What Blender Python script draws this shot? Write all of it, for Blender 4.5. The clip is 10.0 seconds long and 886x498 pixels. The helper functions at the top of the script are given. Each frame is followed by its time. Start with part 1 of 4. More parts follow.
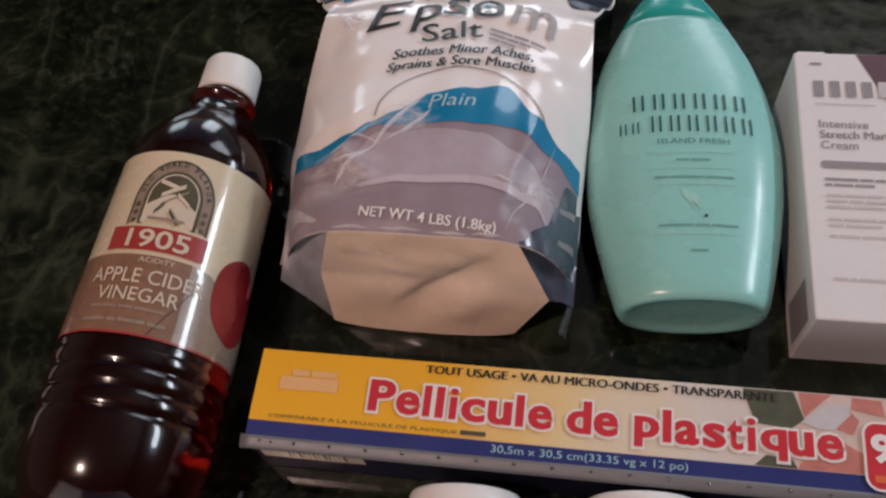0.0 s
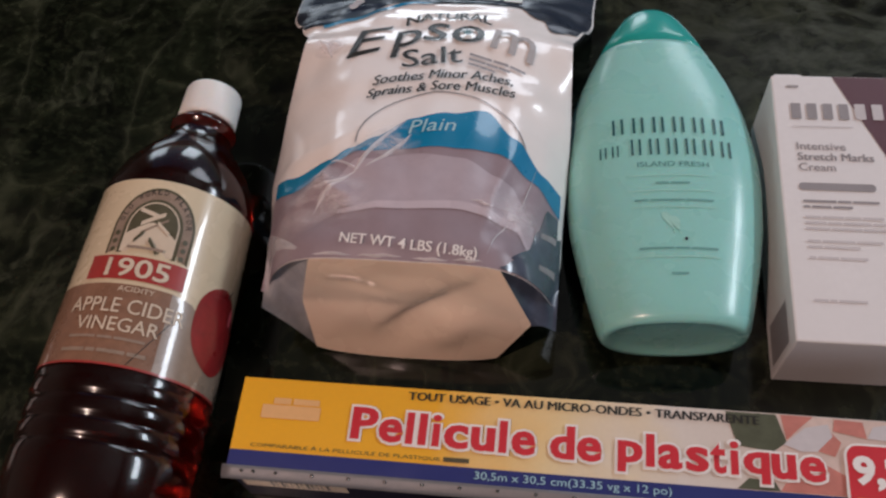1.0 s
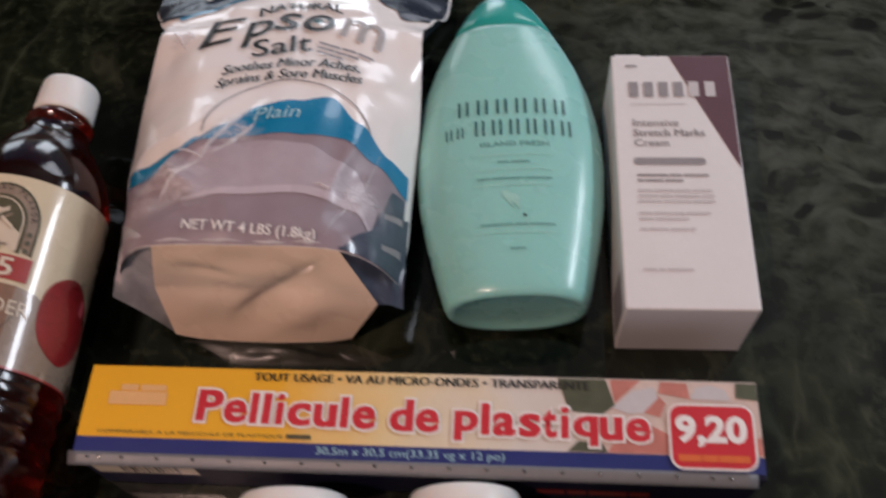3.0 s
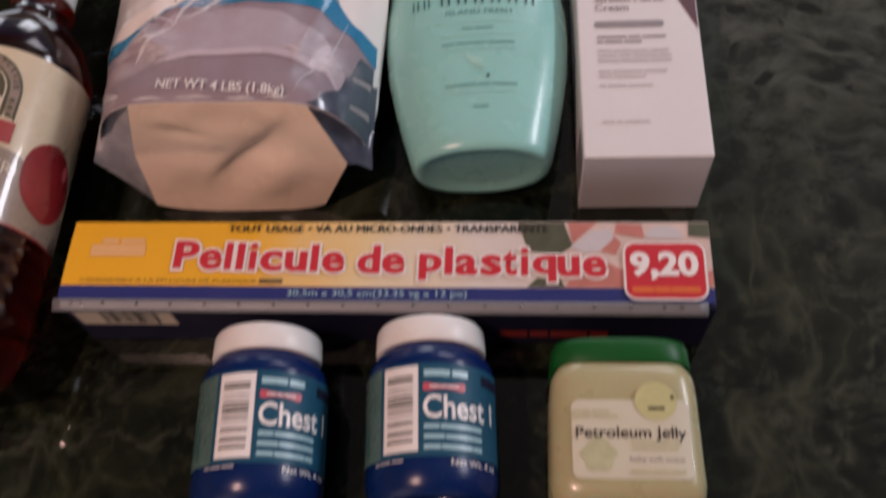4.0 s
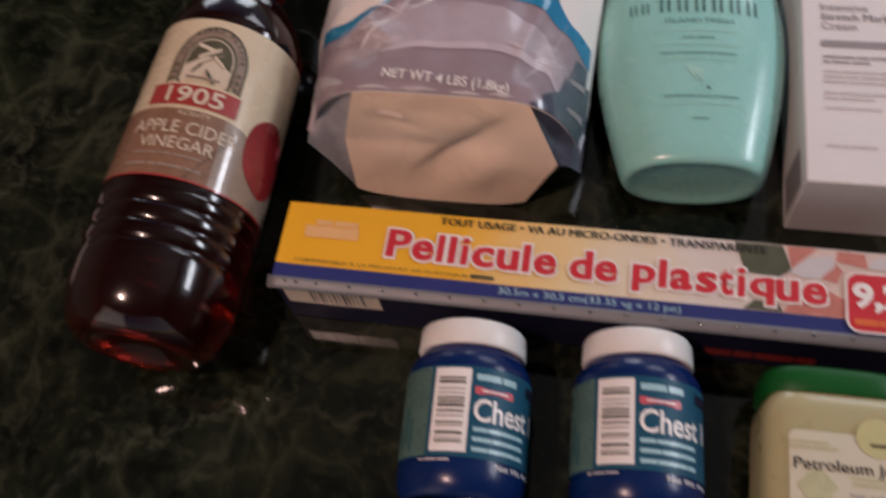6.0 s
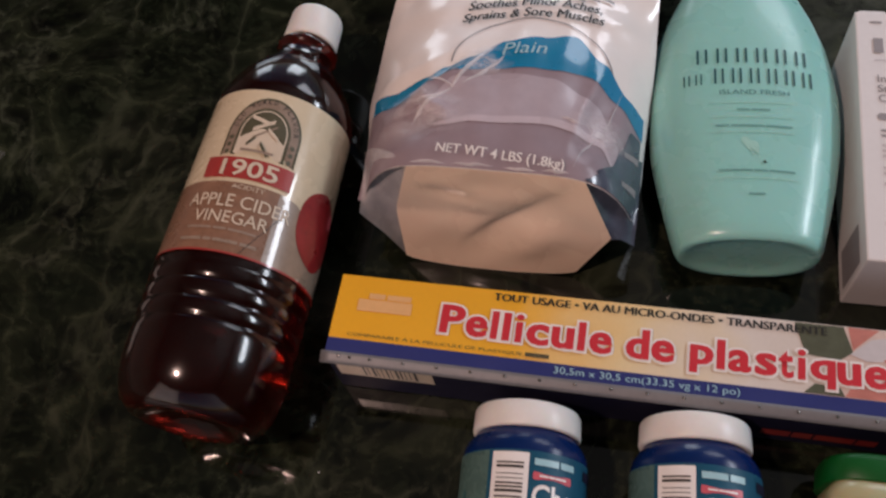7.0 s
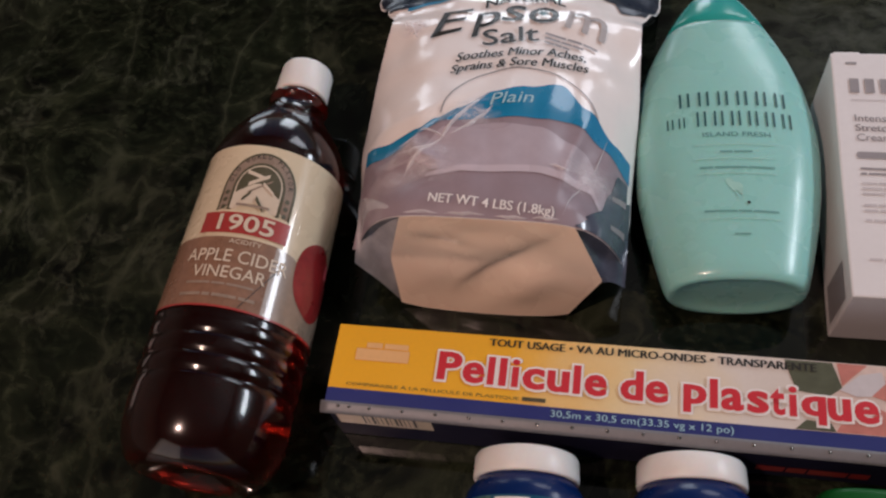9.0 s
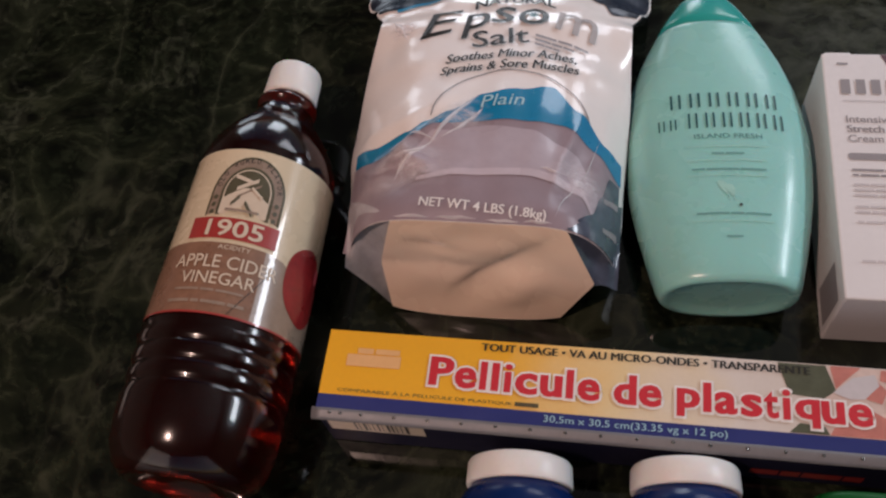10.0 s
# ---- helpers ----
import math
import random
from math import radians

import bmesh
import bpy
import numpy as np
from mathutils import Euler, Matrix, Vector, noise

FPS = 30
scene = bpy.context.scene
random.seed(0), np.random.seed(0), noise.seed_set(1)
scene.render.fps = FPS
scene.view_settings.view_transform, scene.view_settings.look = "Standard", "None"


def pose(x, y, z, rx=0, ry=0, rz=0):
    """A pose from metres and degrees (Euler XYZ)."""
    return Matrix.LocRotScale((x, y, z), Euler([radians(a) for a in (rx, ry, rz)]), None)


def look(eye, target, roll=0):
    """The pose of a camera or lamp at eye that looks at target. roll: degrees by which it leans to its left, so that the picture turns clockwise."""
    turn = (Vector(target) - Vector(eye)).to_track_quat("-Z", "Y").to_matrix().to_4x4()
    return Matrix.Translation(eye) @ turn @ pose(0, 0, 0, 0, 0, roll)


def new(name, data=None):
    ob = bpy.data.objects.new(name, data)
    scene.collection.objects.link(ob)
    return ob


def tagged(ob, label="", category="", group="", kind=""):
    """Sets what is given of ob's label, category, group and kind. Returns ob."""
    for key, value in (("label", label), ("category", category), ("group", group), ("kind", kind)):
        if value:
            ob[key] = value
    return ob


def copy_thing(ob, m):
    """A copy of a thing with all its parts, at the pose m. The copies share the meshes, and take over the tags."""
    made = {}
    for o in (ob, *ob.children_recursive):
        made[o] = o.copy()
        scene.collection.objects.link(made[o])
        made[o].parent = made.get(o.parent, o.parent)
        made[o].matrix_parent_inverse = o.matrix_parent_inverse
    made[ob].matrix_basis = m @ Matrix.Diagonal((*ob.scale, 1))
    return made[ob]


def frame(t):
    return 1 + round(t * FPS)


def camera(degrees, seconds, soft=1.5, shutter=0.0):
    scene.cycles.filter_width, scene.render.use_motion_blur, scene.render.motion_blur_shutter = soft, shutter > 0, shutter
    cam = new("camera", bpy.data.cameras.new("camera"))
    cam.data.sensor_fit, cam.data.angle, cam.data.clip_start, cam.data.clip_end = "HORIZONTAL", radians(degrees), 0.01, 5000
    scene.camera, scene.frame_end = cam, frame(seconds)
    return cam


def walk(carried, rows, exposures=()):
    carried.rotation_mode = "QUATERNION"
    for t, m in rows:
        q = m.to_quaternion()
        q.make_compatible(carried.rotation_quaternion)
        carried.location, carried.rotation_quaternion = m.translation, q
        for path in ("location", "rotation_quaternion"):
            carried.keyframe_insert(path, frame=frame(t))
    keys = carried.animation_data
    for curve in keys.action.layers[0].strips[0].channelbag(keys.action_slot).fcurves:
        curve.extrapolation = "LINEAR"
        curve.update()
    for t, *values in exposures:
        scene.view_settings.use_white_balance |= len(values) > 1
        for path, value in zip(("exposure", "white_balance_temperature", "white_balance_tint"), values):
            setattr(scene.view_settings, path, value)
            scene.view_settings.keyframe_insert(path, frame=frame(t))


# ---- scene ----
cam = camera(51.74, 10.0, 2.3, 0.8)
PATH = [
    (0, (0.14192, -0.10041, 0.44973), (0.00787, 0.35086, -0.43253), -11.013),
    (0.5, (0.13981, -0.09812, 0.45074), (0.01567, 0.36324, -0.42775), -9.951),
    (1, (0.14360, -0.09638, 0.45118), (0.02419, 0.37304, -0.42368), -9.615),
    (1.5, (0.15036, -0.09380, 0.45174), (0.04110, 0.37989, -0.42215), -8.815),
    (2, (0.16400, -0.09310, 0.45199), (0.06280, 0.38620, -0.41981), -8.265),
    (2.2, (0.16665, -0.08926, 0.45581), (0.07918, 0.38227, -0.42170), -7.098),
    (3.3, (0.21433, -0.12188, 0.44844), (0.14305, 0.35005, -0.43031), -6.952),
    (3.5, (0.22029, -0.13600, 0.44292), (0.14546, 0.33444, -0.43633), -7.564),
    (4, (0.22470, -0.16933, 0.43792), (0.14113, 0.28485, -0.44906), -9.146),
    (4.5, (0.21604, -0.19123, 0.44607), (0.12089, 0.23168, -0.45510), -10.924),
    (5, (0.20211, -0.19467, 0.44811), (0.08079, 0.22278, -0.45246), -12.813),
    (5.5, (0.17903, -0.18222, 0.44778), (0.03752, 0.23550, -0.44971), -13.137),
    (6, (0.15524, -0.16525, 0.45129), (-0.00212, 0.25808, -0.44091), -12.925),
    (6.2, (0.15050, -0.15933, 0.45312), (-0.01841, 0.26995, -0.43411), -13.423),
    (7.5, (0.13083, -0.13586, 0.47087), (-0.04993, 0.30384, -0.40890), -14.497),
    (8, (0.13027, -0.13552, 0.47327), (-0.04814, 0.31718, -0.40036), -14.301),
    (8.5, (0.13375, -0.13536, 0.47540), (-0.04458, 0.32528, -0.39409), -14.553),
    (9, (0.13387, -0.13648, 0.47762), (-0.03762, 0.32857, -0.39090), -14.174),
    (9.5, (0.13496, -0.13612, 0.47782), (-0.03273, 0.32986, -0.39093), -14.035),
    (10, (0.13241, -0.13209, 0.47587), (-0.02801, 0.33270, -0.39490), -13.483),
]
EXPOSURES = [(0.0, -0.1, 6450, 16), (2.2, -0.08, 6450, 15), (3.5, 0.0, 6700, 22), (4.5, -0.05, 6900, 28), (5.5, -0.08, 6800, 25), (6.2, -0.08, 6700, 21), (7.5, -0.08, 6600, 18), (10.0, -0.06, 6600, 18)]
walk(cam, [(t, look(eye, target, roll)) for t, eye, target, roll in PATH], EXPOSURES)

# ---- room light ----
world = bpy.data.worlds.new("world")
scene.world = world
world.use_nodes = True
wn = world.node_tree
sky = wn.nodes.new("ShaderNodeTexSky")
sky.sky_type, sky.sun_disc = "NISHITA", False
sky.sun_elevation, sky.sun_rotation = radians(30), radians(120)
wn.nodes["Background"].inputs[1].default_value = 0.05
wn.links.new(sky.outputs[0], wn.nodes["Background"].inputs[0])


def area_lamp(name, m, sx, sy, watts, colour):
    data = bpy.data.lights.new(name, "AREA")
    data.shape, data.size, data.size_y, data.energy, data.color = "RECTANGLE", sx, sy, watts, colour
    ob = new(name, data)
    ob.matrix_world = m
    return ob


# daylight in the east and north window openings, and a warm bulb under the ceiling
area_lamp("window_light_east", look((1.66, 0.66, 0.88), (0.0, 0.60, 0.80)), 0.9, 0.26, 15.0, (0.82, 0.93, 1.0))
area_lamp("window_light_north", look((-0.05, 1.86, 0.35), (0.0, 0.1, 0.0)), 0.42, 0.45, 4.0, (0.80, 0.93, 1.0))
area_lamp("window_light_north_west", look((-1.0, 1.86, 0.35), (-0.1, 0.1, 0.0)), 0.42, 0.45, 2.2, (0.80, 0.93, 1.0))
# fill added to brighten the ceiling corner that the marble mirrors
area_lamp("ceiling_fill_north_east", look((1.0, 1.86, 1.05), (0.9, 0.0, 1.08)), 0.9, 0.6, 9.0, (0.84, 0.93, 1.0))
# warm fill added to brighten the front faces; no such source is known
area_lamp("added_fill_south", look((-0.95, -1.56, 0.72), (0.05, 0.1, 0.1)), 1.0, 1.5, 4.6, (1.0, 0.84, 0.72))
bulb = bpy.data.lights.new("ceiling_downlight", "AREA")
bulb.shape, bulb.size, bulb.energy, bulb.color = "DISK", 0.09, 14.4, (1.0, 0.70, 0.575)
new("ceiling_downlight", bulb).matrix_world = look((-0.45, -0.50, 1.60), (-0.15, -0.10, 0.0))


# ---- materials ----
def nodes_of(name):
    m = bpy.data.materials.new(name)
    m.use_nodes = True
    t = m.node_tree
    return m, t, t.nodes["Principled BSDF"]


def noise_node(t, scale, detail=4.0, rough=0.55, vec=None):
    n = t.nodes.new("ShaderNodeTexNoise")
    n.inputs["Scale"].default_value, n.inputs["Detail"].default_value, n.inputs["Roughness"].default_value = scale, detail, rough
    if vec is not None:
        t.links.new(vec, n.inputs["Vector"])
    return n


def ramp(t, value, stops):
    r = t.nodes.new("ShaderNodeValToRGB")
    while len(r.color_ramp.elements) < len(stops):
        r.color_ramp.elements.new(0.5)
    for e, (p, c) in zip(r.color_ramp.elements, stops):
        e.position, e.color = p, (*c, 1) if len(c) == 3 else c
    t.links.new(value, r.inputs[0])
    return r.outputs[0]


def grey(v):
    return (v, v, v)


def mix(t, fac, a, b, kind="MIX"):
    n = t.nodes.new("ShaderNodeMix")
    n.data_type, n.blend_type = "RGBA", kind
    for sock, val in ((n.inputs[0], fac), (n.inputs[6], a), (n.inputs[7], b)):
        if isinstance(val, (int, float)):
            sock.default_value = val
        elif isinstance(val, tuple):
            sock.default_value = (*val, 1)
        else:
            t.links.new(val, sock)
    return n.outputs[2]


def math_node(t, op, a, b=0.0):
    n = t.nodes.new("ShaderNodeMath")
    n.operation = op
    for sock, val in zip(n.inputs, (a, b)):
        if isinstance(val, (int, float)):
            sock.default_value = val
        else:
            t.links.new(val, sock)
    return n.outputs[0]


def coords(t):
    return t.nodes.new("ShaderNodeTexCoord").outputs["Object"]


def bump(t, p, height, strength, distance=0.001):
    b = t.nodes.new("ShaderNodeBump")
    b.inputs["Strength"].default_value, b.inputs["Distance"].default_value = strength, distance
    t.links.new(height, b.inputs["Height"])
    t.links.new(b.outputs[0], p.inputs["Normal"])


def surface(name, colour, rough=0.4, vary=0.12, grain=400.0, blotch=40.0, relief=0.08, metal=0.0, coat=0.0, sss=0.0, spec=0.5):
    """Plain stuff with blotches, grain and fine relief."""
    m, t, p = nodes_of(name)
    v = coords(t)
    big, small = noise_node(t, blotch, 3, vec=v), noise_node(t, grain, 3, vec=v)
    dark = tuple(c * (1 - vary) for c in colour)
    light = tuple(min(1, c * (1 + vary)) for c in colour)
    c1 = mix(t, big.outputs[0], dark, light)
    c2 = mix(t, ramp(t, small.outputs[0], [(0.3, grey(0)), (0.75, grey(1))]), c1, tuple(c * (1 - 0.6 * vary) for c in colour))
    t.links.new(c2, p.inputs["Base Color"])
    t.links.new(ramp(t, big.outputs[0], [(0.25, grey(max(0.02, rough - 0.07))), (0.8, grey(rough + 0.08))]), p.inputs["Roughness"])
    p.inputs["Metallic"].default_value = metal
    p.inputs["Coat Weight"].default_value, p.inputs["Coat Roughness"].default_value = coat, 0.05
    p.inputs["Specular IOR Level"].default_value = spec
    if sss:
        p.inputs["Subsurface Weight"].default_value, p.inputs["Subsurface Scale"].default_value = sss, 0.01
    bump(t, p, small.outputs[0], relief, 0.0006)
    return m


def marble_material():
    m, t, p = nodes_of("green_marble")
    v = coords(t)
    warp = noise_node(t, 9.0, 3, vec=v)
    sub = t.nodes.new("ShaderNodeVectorMath")
    sub.operation = "MULTIPLY_ADD"
    t.links.new(warp.outputs["Color"], sub.inputs[0])
    sub.inputs[1].default_value = (0.07, 0.07, 0.07)
    t.links.new(v, sub.inputs[2])
    w = sub.outputs[0]

    def cells(scale, feature, vec):
        n = t.nodes.new("ShaderNodeTexVoronoi")
        n.feature = feature
        n.inputs["Scale"].default_value = scale
        t.links.new(vec, n.inputs["Vector"])
        return n.outputs["Distance"]

    flat = t.nodes.new("ShaderNodeMapping")
    flat.inputs["Scale"].default_value, flat.inputs["Rotation"].default_value = (1.0, 1.7, 1.0), (0, 0, 0.25)
    t.links.new(w, flat.inputs["Vector"])
    cloud = noise_node(t, 22.0, 8, 0.62, w).outputs[0]
    fine = noise_node(t, 150.0, 8, 0.65, w).outputs[0]
    zone = noise_node(t, 4.0, 2, 0.5, v).outputs[0]
    base = mix(t, ramp(t, cloud, [(0.36, grey(0)), (0.64, grey(1))]), (0.0009, 0.0015, 0.0008), (0.0052, 0.0078, 0.0040))
    base = mix(t, ramp(t, fine, [(0.49, grey(0)), (0.70, grey(1))]), base, (0.0148, 0.0205, 0.0108))
    # a paler, greyer bed at one end of the slab, with dark oval inclusions; reflected haze is painted into its paleness
    sx = t.nodes.new("ShaderNodeSeparateXYZ")
    t.links.new(w, sx.inputs[0])
    bed_haze = ramp(t, math_node(t, "ADD", sx.outputs[0], math_node(t, "MULTIPLY", sx.outputs[1], 0.50)), [(0.36, grey(0)), (0.50, grey(1))])
    bed_haze = math_node(t, "MULTIPLY", bed_haze, ramp(t, sx.outputs[1], [(0.05, grey(0)), (0.20, grey(1))]))
    base = mix(t, math_node(t, "MULTIPLY", bed_haze, ramp(t, noise_node(t, 45.0, 6, 0.6, flat.outputs[0]).outputs[0], [(0.40, grey(0.15)), (0.62, grey(0.95))])), base, (0.066, 0.075, 0.060))
    oval_mask = math_node(t, "MULTIPLY", ramp(t, cells(40.0, "F1", flat.outputs[0]), [(0.27, grey(0.97)), (0.34, grey(0))]), bed_haze)
    base = mix(t, math_node(t, "MULTIPLY", oval_mask, ramp(t, noise_node(t, 24.0, 2, 0.5, v).outputs[0], [(0.46, grey(0)), (0.54, grey(1))])), base, (0.0010, 0.0014, 0.0011))
    clast = ramp(t, cells(26.0, "F1", flat.outputs[0]), [(0.26, grey(0.95)), (0.40, grey(0))])
    base = mix(t, math_node(t, "MULTIPLY", clast, ramp(t, noise_node(t, 16.0, 2, 0.5, v).outputs[0], [(0.44, grey(0)), (0.54, grey(1))])), base, (0.0008, 0.0012, 0.0010))
    edge = cells(25.0, "DISTANCE_TO_EDGE", w)
    wide = math_node(t, "MULTIPLY", ramp(t, edge, [(0.0, grey(1)), (0.10, grey(0.4)), (0.26, grey(0))]), ramp(t, cloud, [(0.42, grey(0)), (0.66, grey(1))]))
    base = mix(t, math_node(t, "MULTIPLY", wide, ramp(t, zone, [(0.38, grey(0.25)), (0.62, grey(0.9))])), base, (0.028, 0.034, 0.018))
    thin = math_node(t, "MULTIPLY", ramp(t, edge, [(0.0, grey(1)), (0.035, grey(0.3)), (0.07, grey(0))]), ramp(t, fine, [(0.42, grey(0)), (0.66, grey(1))]))
    base = mix(t, math_node(t, "MULTIPLY", thin, ramp(t, cloud, [(0.40, grey(0.0)), (0.66, grey(0.85))])), base, (0.054, 0.062, 0.038))
    # finer net of pale lines round dark grains
    net = ramp(t, cells(64.0, "DISTANCE_TO_EDGE", w), [(0.0, grey(1)), (0.10, grey(0.45)), (0.28, grey(0))])
    net = math_node(t, "MULTIPLY", net, ramp(t, noise_node(t, 17.0, 3, 0.5, v).outputs[0], [(0.44, grey(0)), (0.66, grey(0.7))]))
    net = math_node(t, "MULTIPLY", net, ramp(t, fine, [(0.36, grey(0)), (0.62, grey(1))]))
    base = mix(t, net, base, (0.030, 0.034, 0.020))
    ridge = math_node(t, "ABSOLUTE", math_node(t, "SUBTRACT", noise_node(t, 6.5, 5, 0.55, w).outputs[0], 0.5))
    long_vein = ramp(t, ridge, [(0.0, grey(1)), (0.008, grey(0.5)), (0.022, grey(0))])
    long_vein = math_node(t, "MULTIPLY", long_vein, ramp(t, fine, [(0.35, grey(0)), (0.6, grey(1))]))
    base = mix(t, math_node(t, "MULTIPLY", long_vein, ramp(t, zone, [(0.4, grey(0.1)), (0.6, grey(0.7))])), base, (0.056, 0.063, 0.043))
    tall = t.nodes.new("ShaderNodeMapping")
    tall.inputs["Scale"].default_value, tall.inputs["Rotation"].default_value = (1.6, 0.55, 1.0), (0, 0, -0.2)
    t.links.new(w, tall.inputs["Vector"])
    crack = math_node(t, "ABSOLUTE", math_node(t, "SUBTRACT", noise_node(t, 7.0, 4, 0.5, tall.outputs[0]).outputs[0], 0.52))
    crack = math_node(t, "MULTIPLY", ramp(t, crack, [(0.0, grey(1)), (0.012, grey(0.35)), (0.035, grey(0))]), ramp(t, cloud, [(0.40, grey(0)), (0.60, grey(0.75))]))
    base = mix(t, crack, base, (0.046, 0.052, 0.033))
    t.links.new(base, p.inputs["Base Color"])
    t.links.new(ramp(t, fine, [(0.3, grey(0.05)), (0.8, grey(0.11))]), p.inputs["Roughness"])
    p.inputs["IOR"].default_value = 1.5
    bump(t, p, fine, 0.02, 0.0004)
    return m


def fade_material(name, stops, axis, rough):
    """Print that fades along one axis of the object."""
    m, t, p = nodes_of(name)
    v = coords(t)
    s = t.nodes.new("ShaderNodeSeparateXYZ")
    t.links.new(v, s.inputs[0])
    soft = noise_node(t, 30.0, 3, vec=v).outputs[0]
    val = math_node(t, "ADD", s.outputs[axis], math_node(t, "MULTIPLY", math_node(t, "SUBTRACT", soft, 0.5), 0.06))
    top = stops[-1][0]
    c = ramp(t, math_node(t, "DIVIDE", val, top), [(a / top, col) for a, col in stops])
    small = noise_node(t, 500.0, 3, vec=v).outputs[0]
    t.links.new(mix(t, math_node(t, "MULTIPLY", small, 0.12), c, (0.2, 0.15, 0.1)), p.inputs["Base Color"])
    p.inputs["Roughness"].default_value = rough
    bump(t, p, small, 0.05, 0.0005)
    return m


def vinegar_material():
    m, t, p = nodes_of("vinegar_in_clear_bottle")
    v = coords(t)
    n = noise_node(t, 60.0, 2, vec=v).outputs[0]
    t.links.new(mix(t, n, (0.15, 0.007, 0.0035), (0.26, 0.013, 0.007)), p.inputs["Base Color"])
    p.inputs["Transmission Weight"].default_value = 0.97
    p.inputs["IOR"].default_value, p.inputs["Roughness"].default_value = 1.38, 0.16
    p.inputs["Coat Weight"].default_value, p.inputs["Coat Roughness"].default_value = 0.45, 0.03
    bump(t, p, n, 0.03, 0.0008)
    return m


def film_material(name, colour, clear):
    m, t, p = nodes_of(name)
    v = coords(t)
    n = noise_node(t, 90.0, 4, vec=v).outputs[0]
    p.inputs["Base Color"].default_value = (*colour, 1)
    p.inputs["Roughness"].default_value = 0.12
    t.links.new(ramp(t, n, [(0.3, grey(clear * 0.7)), (0.7, grey(clear))]), p.inputs["Alpha"])
    bump(t, p, n, 0.5, 0.003)
    return m


def crumple_sheen_material(reach):
    """Pinched clear film, whitish reflection painted in, thinning out to nothing at its rim."""
    m, t, p = nodes_of("crumpled_film_sheen")
    v = coords(t)
    flat = t.nodes.new("ShaderNodeVectorMath")
    flat.operation = "MULTIPLY"
    flat.inputs[1].default_value = (1 / reach, 1.3 / reach, 0)
    t.links.new(v, flat.inputs[0])
    far = t.nodes.new("ShaderNodeVectorMath")
    far.operation = "LENGTH"
    t.links.new(flat.outputs[0], far.inputs[0])
    streak = t.nodes.new("ShaderNodeMapping")
    streak.inputs["Scale"].default_value, streak.inputs["Rotation"].default_value = (1.0, 2.2, 1.0), (0, 0, -0.8)
    t.links.new(v, streak.inputs["Vector"])
    n = noise_node(t, 55.0, 6, 0.65, streak.outputs[0]).outputs[0]
    thick = math_node(t, "MULTIPLY", ramp(t, n, [(0.38, grey(0.0)), (0.56, grey(0.42)), (0.72, grey(0.75))]), ramp(t, far.outputs["Value"], [(0.25, grey(1)), (0.80, grey(0))]))
    t.links.new(thick, p.inputs["Alpha"])
    p.inputs["Base Color"].default_value = (0.86, 0.80, 0.82, 1)
    p.inputs["Roughness"].default_value = 0.2
    bump(t, p, n, 0.6, 0.003)
    return m


MARBLE = marble_material()
PLASTER = surface("wall_plaster", (0.22, 0.185, 0.15), 0.7, 0.08, 90, 4, 0.15)
CEILING = surface("ceiling_paint", (0.30, 0.285, 0.26), 0.75, 0.06, 90, 4, 0.1)
FLOOR = surface("floor_boards", (0.16, 0.10, 0.06), 0.5, 0.2, 60, 5, 0.1)
CUPBOARD = surface("dark_wood", (0.07, 0.04, 0.025), 0.45, 0.25, 80, 8, 0.1)
WHITE_CAP = surface("white_plastic", (0.78, 0.76, 0.73), 0.35, 0.05, 500, 60, 0.05, sss=0.1)
VINEGAR = vinegar_material()
CREAM = surface("cream_label_paper", (0.66, 0.55, 0.38), 0.28, 0.07, 300, 60, 0.05, coat=0.9)
BROWN = surface("brown_label_print", (0.25, 0.13, 0.08), 0.3, 0.3, 260, 70, 0.05, coat=0.9)
TAUPE = surface("taupe_label_print", (0.30, 0.22, 0.165), 0.3, 0.25, 260, 70, 0.05, coat=0.9)
INK_RED = surface("red_print", (0.36, 0.035, 0.03), 0.35, 0.15, 300, 60, 0.05, coat=0.9)
APPLE = surface("apple_print", (0.30, 0.016, 0.02), 0.3, 0.45, 300, 45, 0.05, coat=0.9)
INK_DARK = surface("dark_print", (0.025, 0.024, 0.022), 0.4, 0.2, 300, 60, 0.03)
INK_OLIVE = surface("olive_print", (0.09, 0.08, 0.045), 0.4, 0.3, 300, 90, 0.03)
INK_CREAM = surface("cream_print", (0.62, 0.52, 0.40), 0.4, 0.12, 300, 60, 0.03)
INK_WHITE = surface("white_print", (0.82, 0.80, 0.78), 0.35, 0.05, 300, 60, 0.03)
INK_GREY = surface("grey_print", (0.30, 0.28, 0.29), 0.4, 0.15, 300, 60, 0.03)
# dark print greyed, with the sheen over it put into the colour
INK_SHEEN = surface("sheen_washed_print", (0.42, 0.40, 0.40), 0.4, 0.15, 300, 60, 0.03)
INK_PALE = surface("pale_grey_print", (0.57, 0.54, 0.55), 0.4, 0.1, 300, 60, 0.03)
BAG_WHITE = surface("white_film", (0.87, 0.82, 0.79), 0.22, 0.05, 120, 30, 0.25, coat=0.5)
BAG_TEAL = surface("teal_film_print", (0.002, 0.21, 0.40), 0.27, 0.15, 120, 30, 0.2, coat=0.5)
BAG_MAUVE = surface("mauve_film_print", (0.31, 0.245, 0.275), 0.33, 0.18, 120, 34, 0.2, coat=0.0, spec=0.3)
BAG_LILAC = surface("lilac_film_print", (0.44, 0.37, 0.41), 0.31, 0.14, 120, 34, 0.22, coat=0.3)
BAG_PALE = surface("pale_lilac_print", (0.54, 0.46, 0.50), 0.30, 0.12, 120, 34, 0.2, coat=0.3)
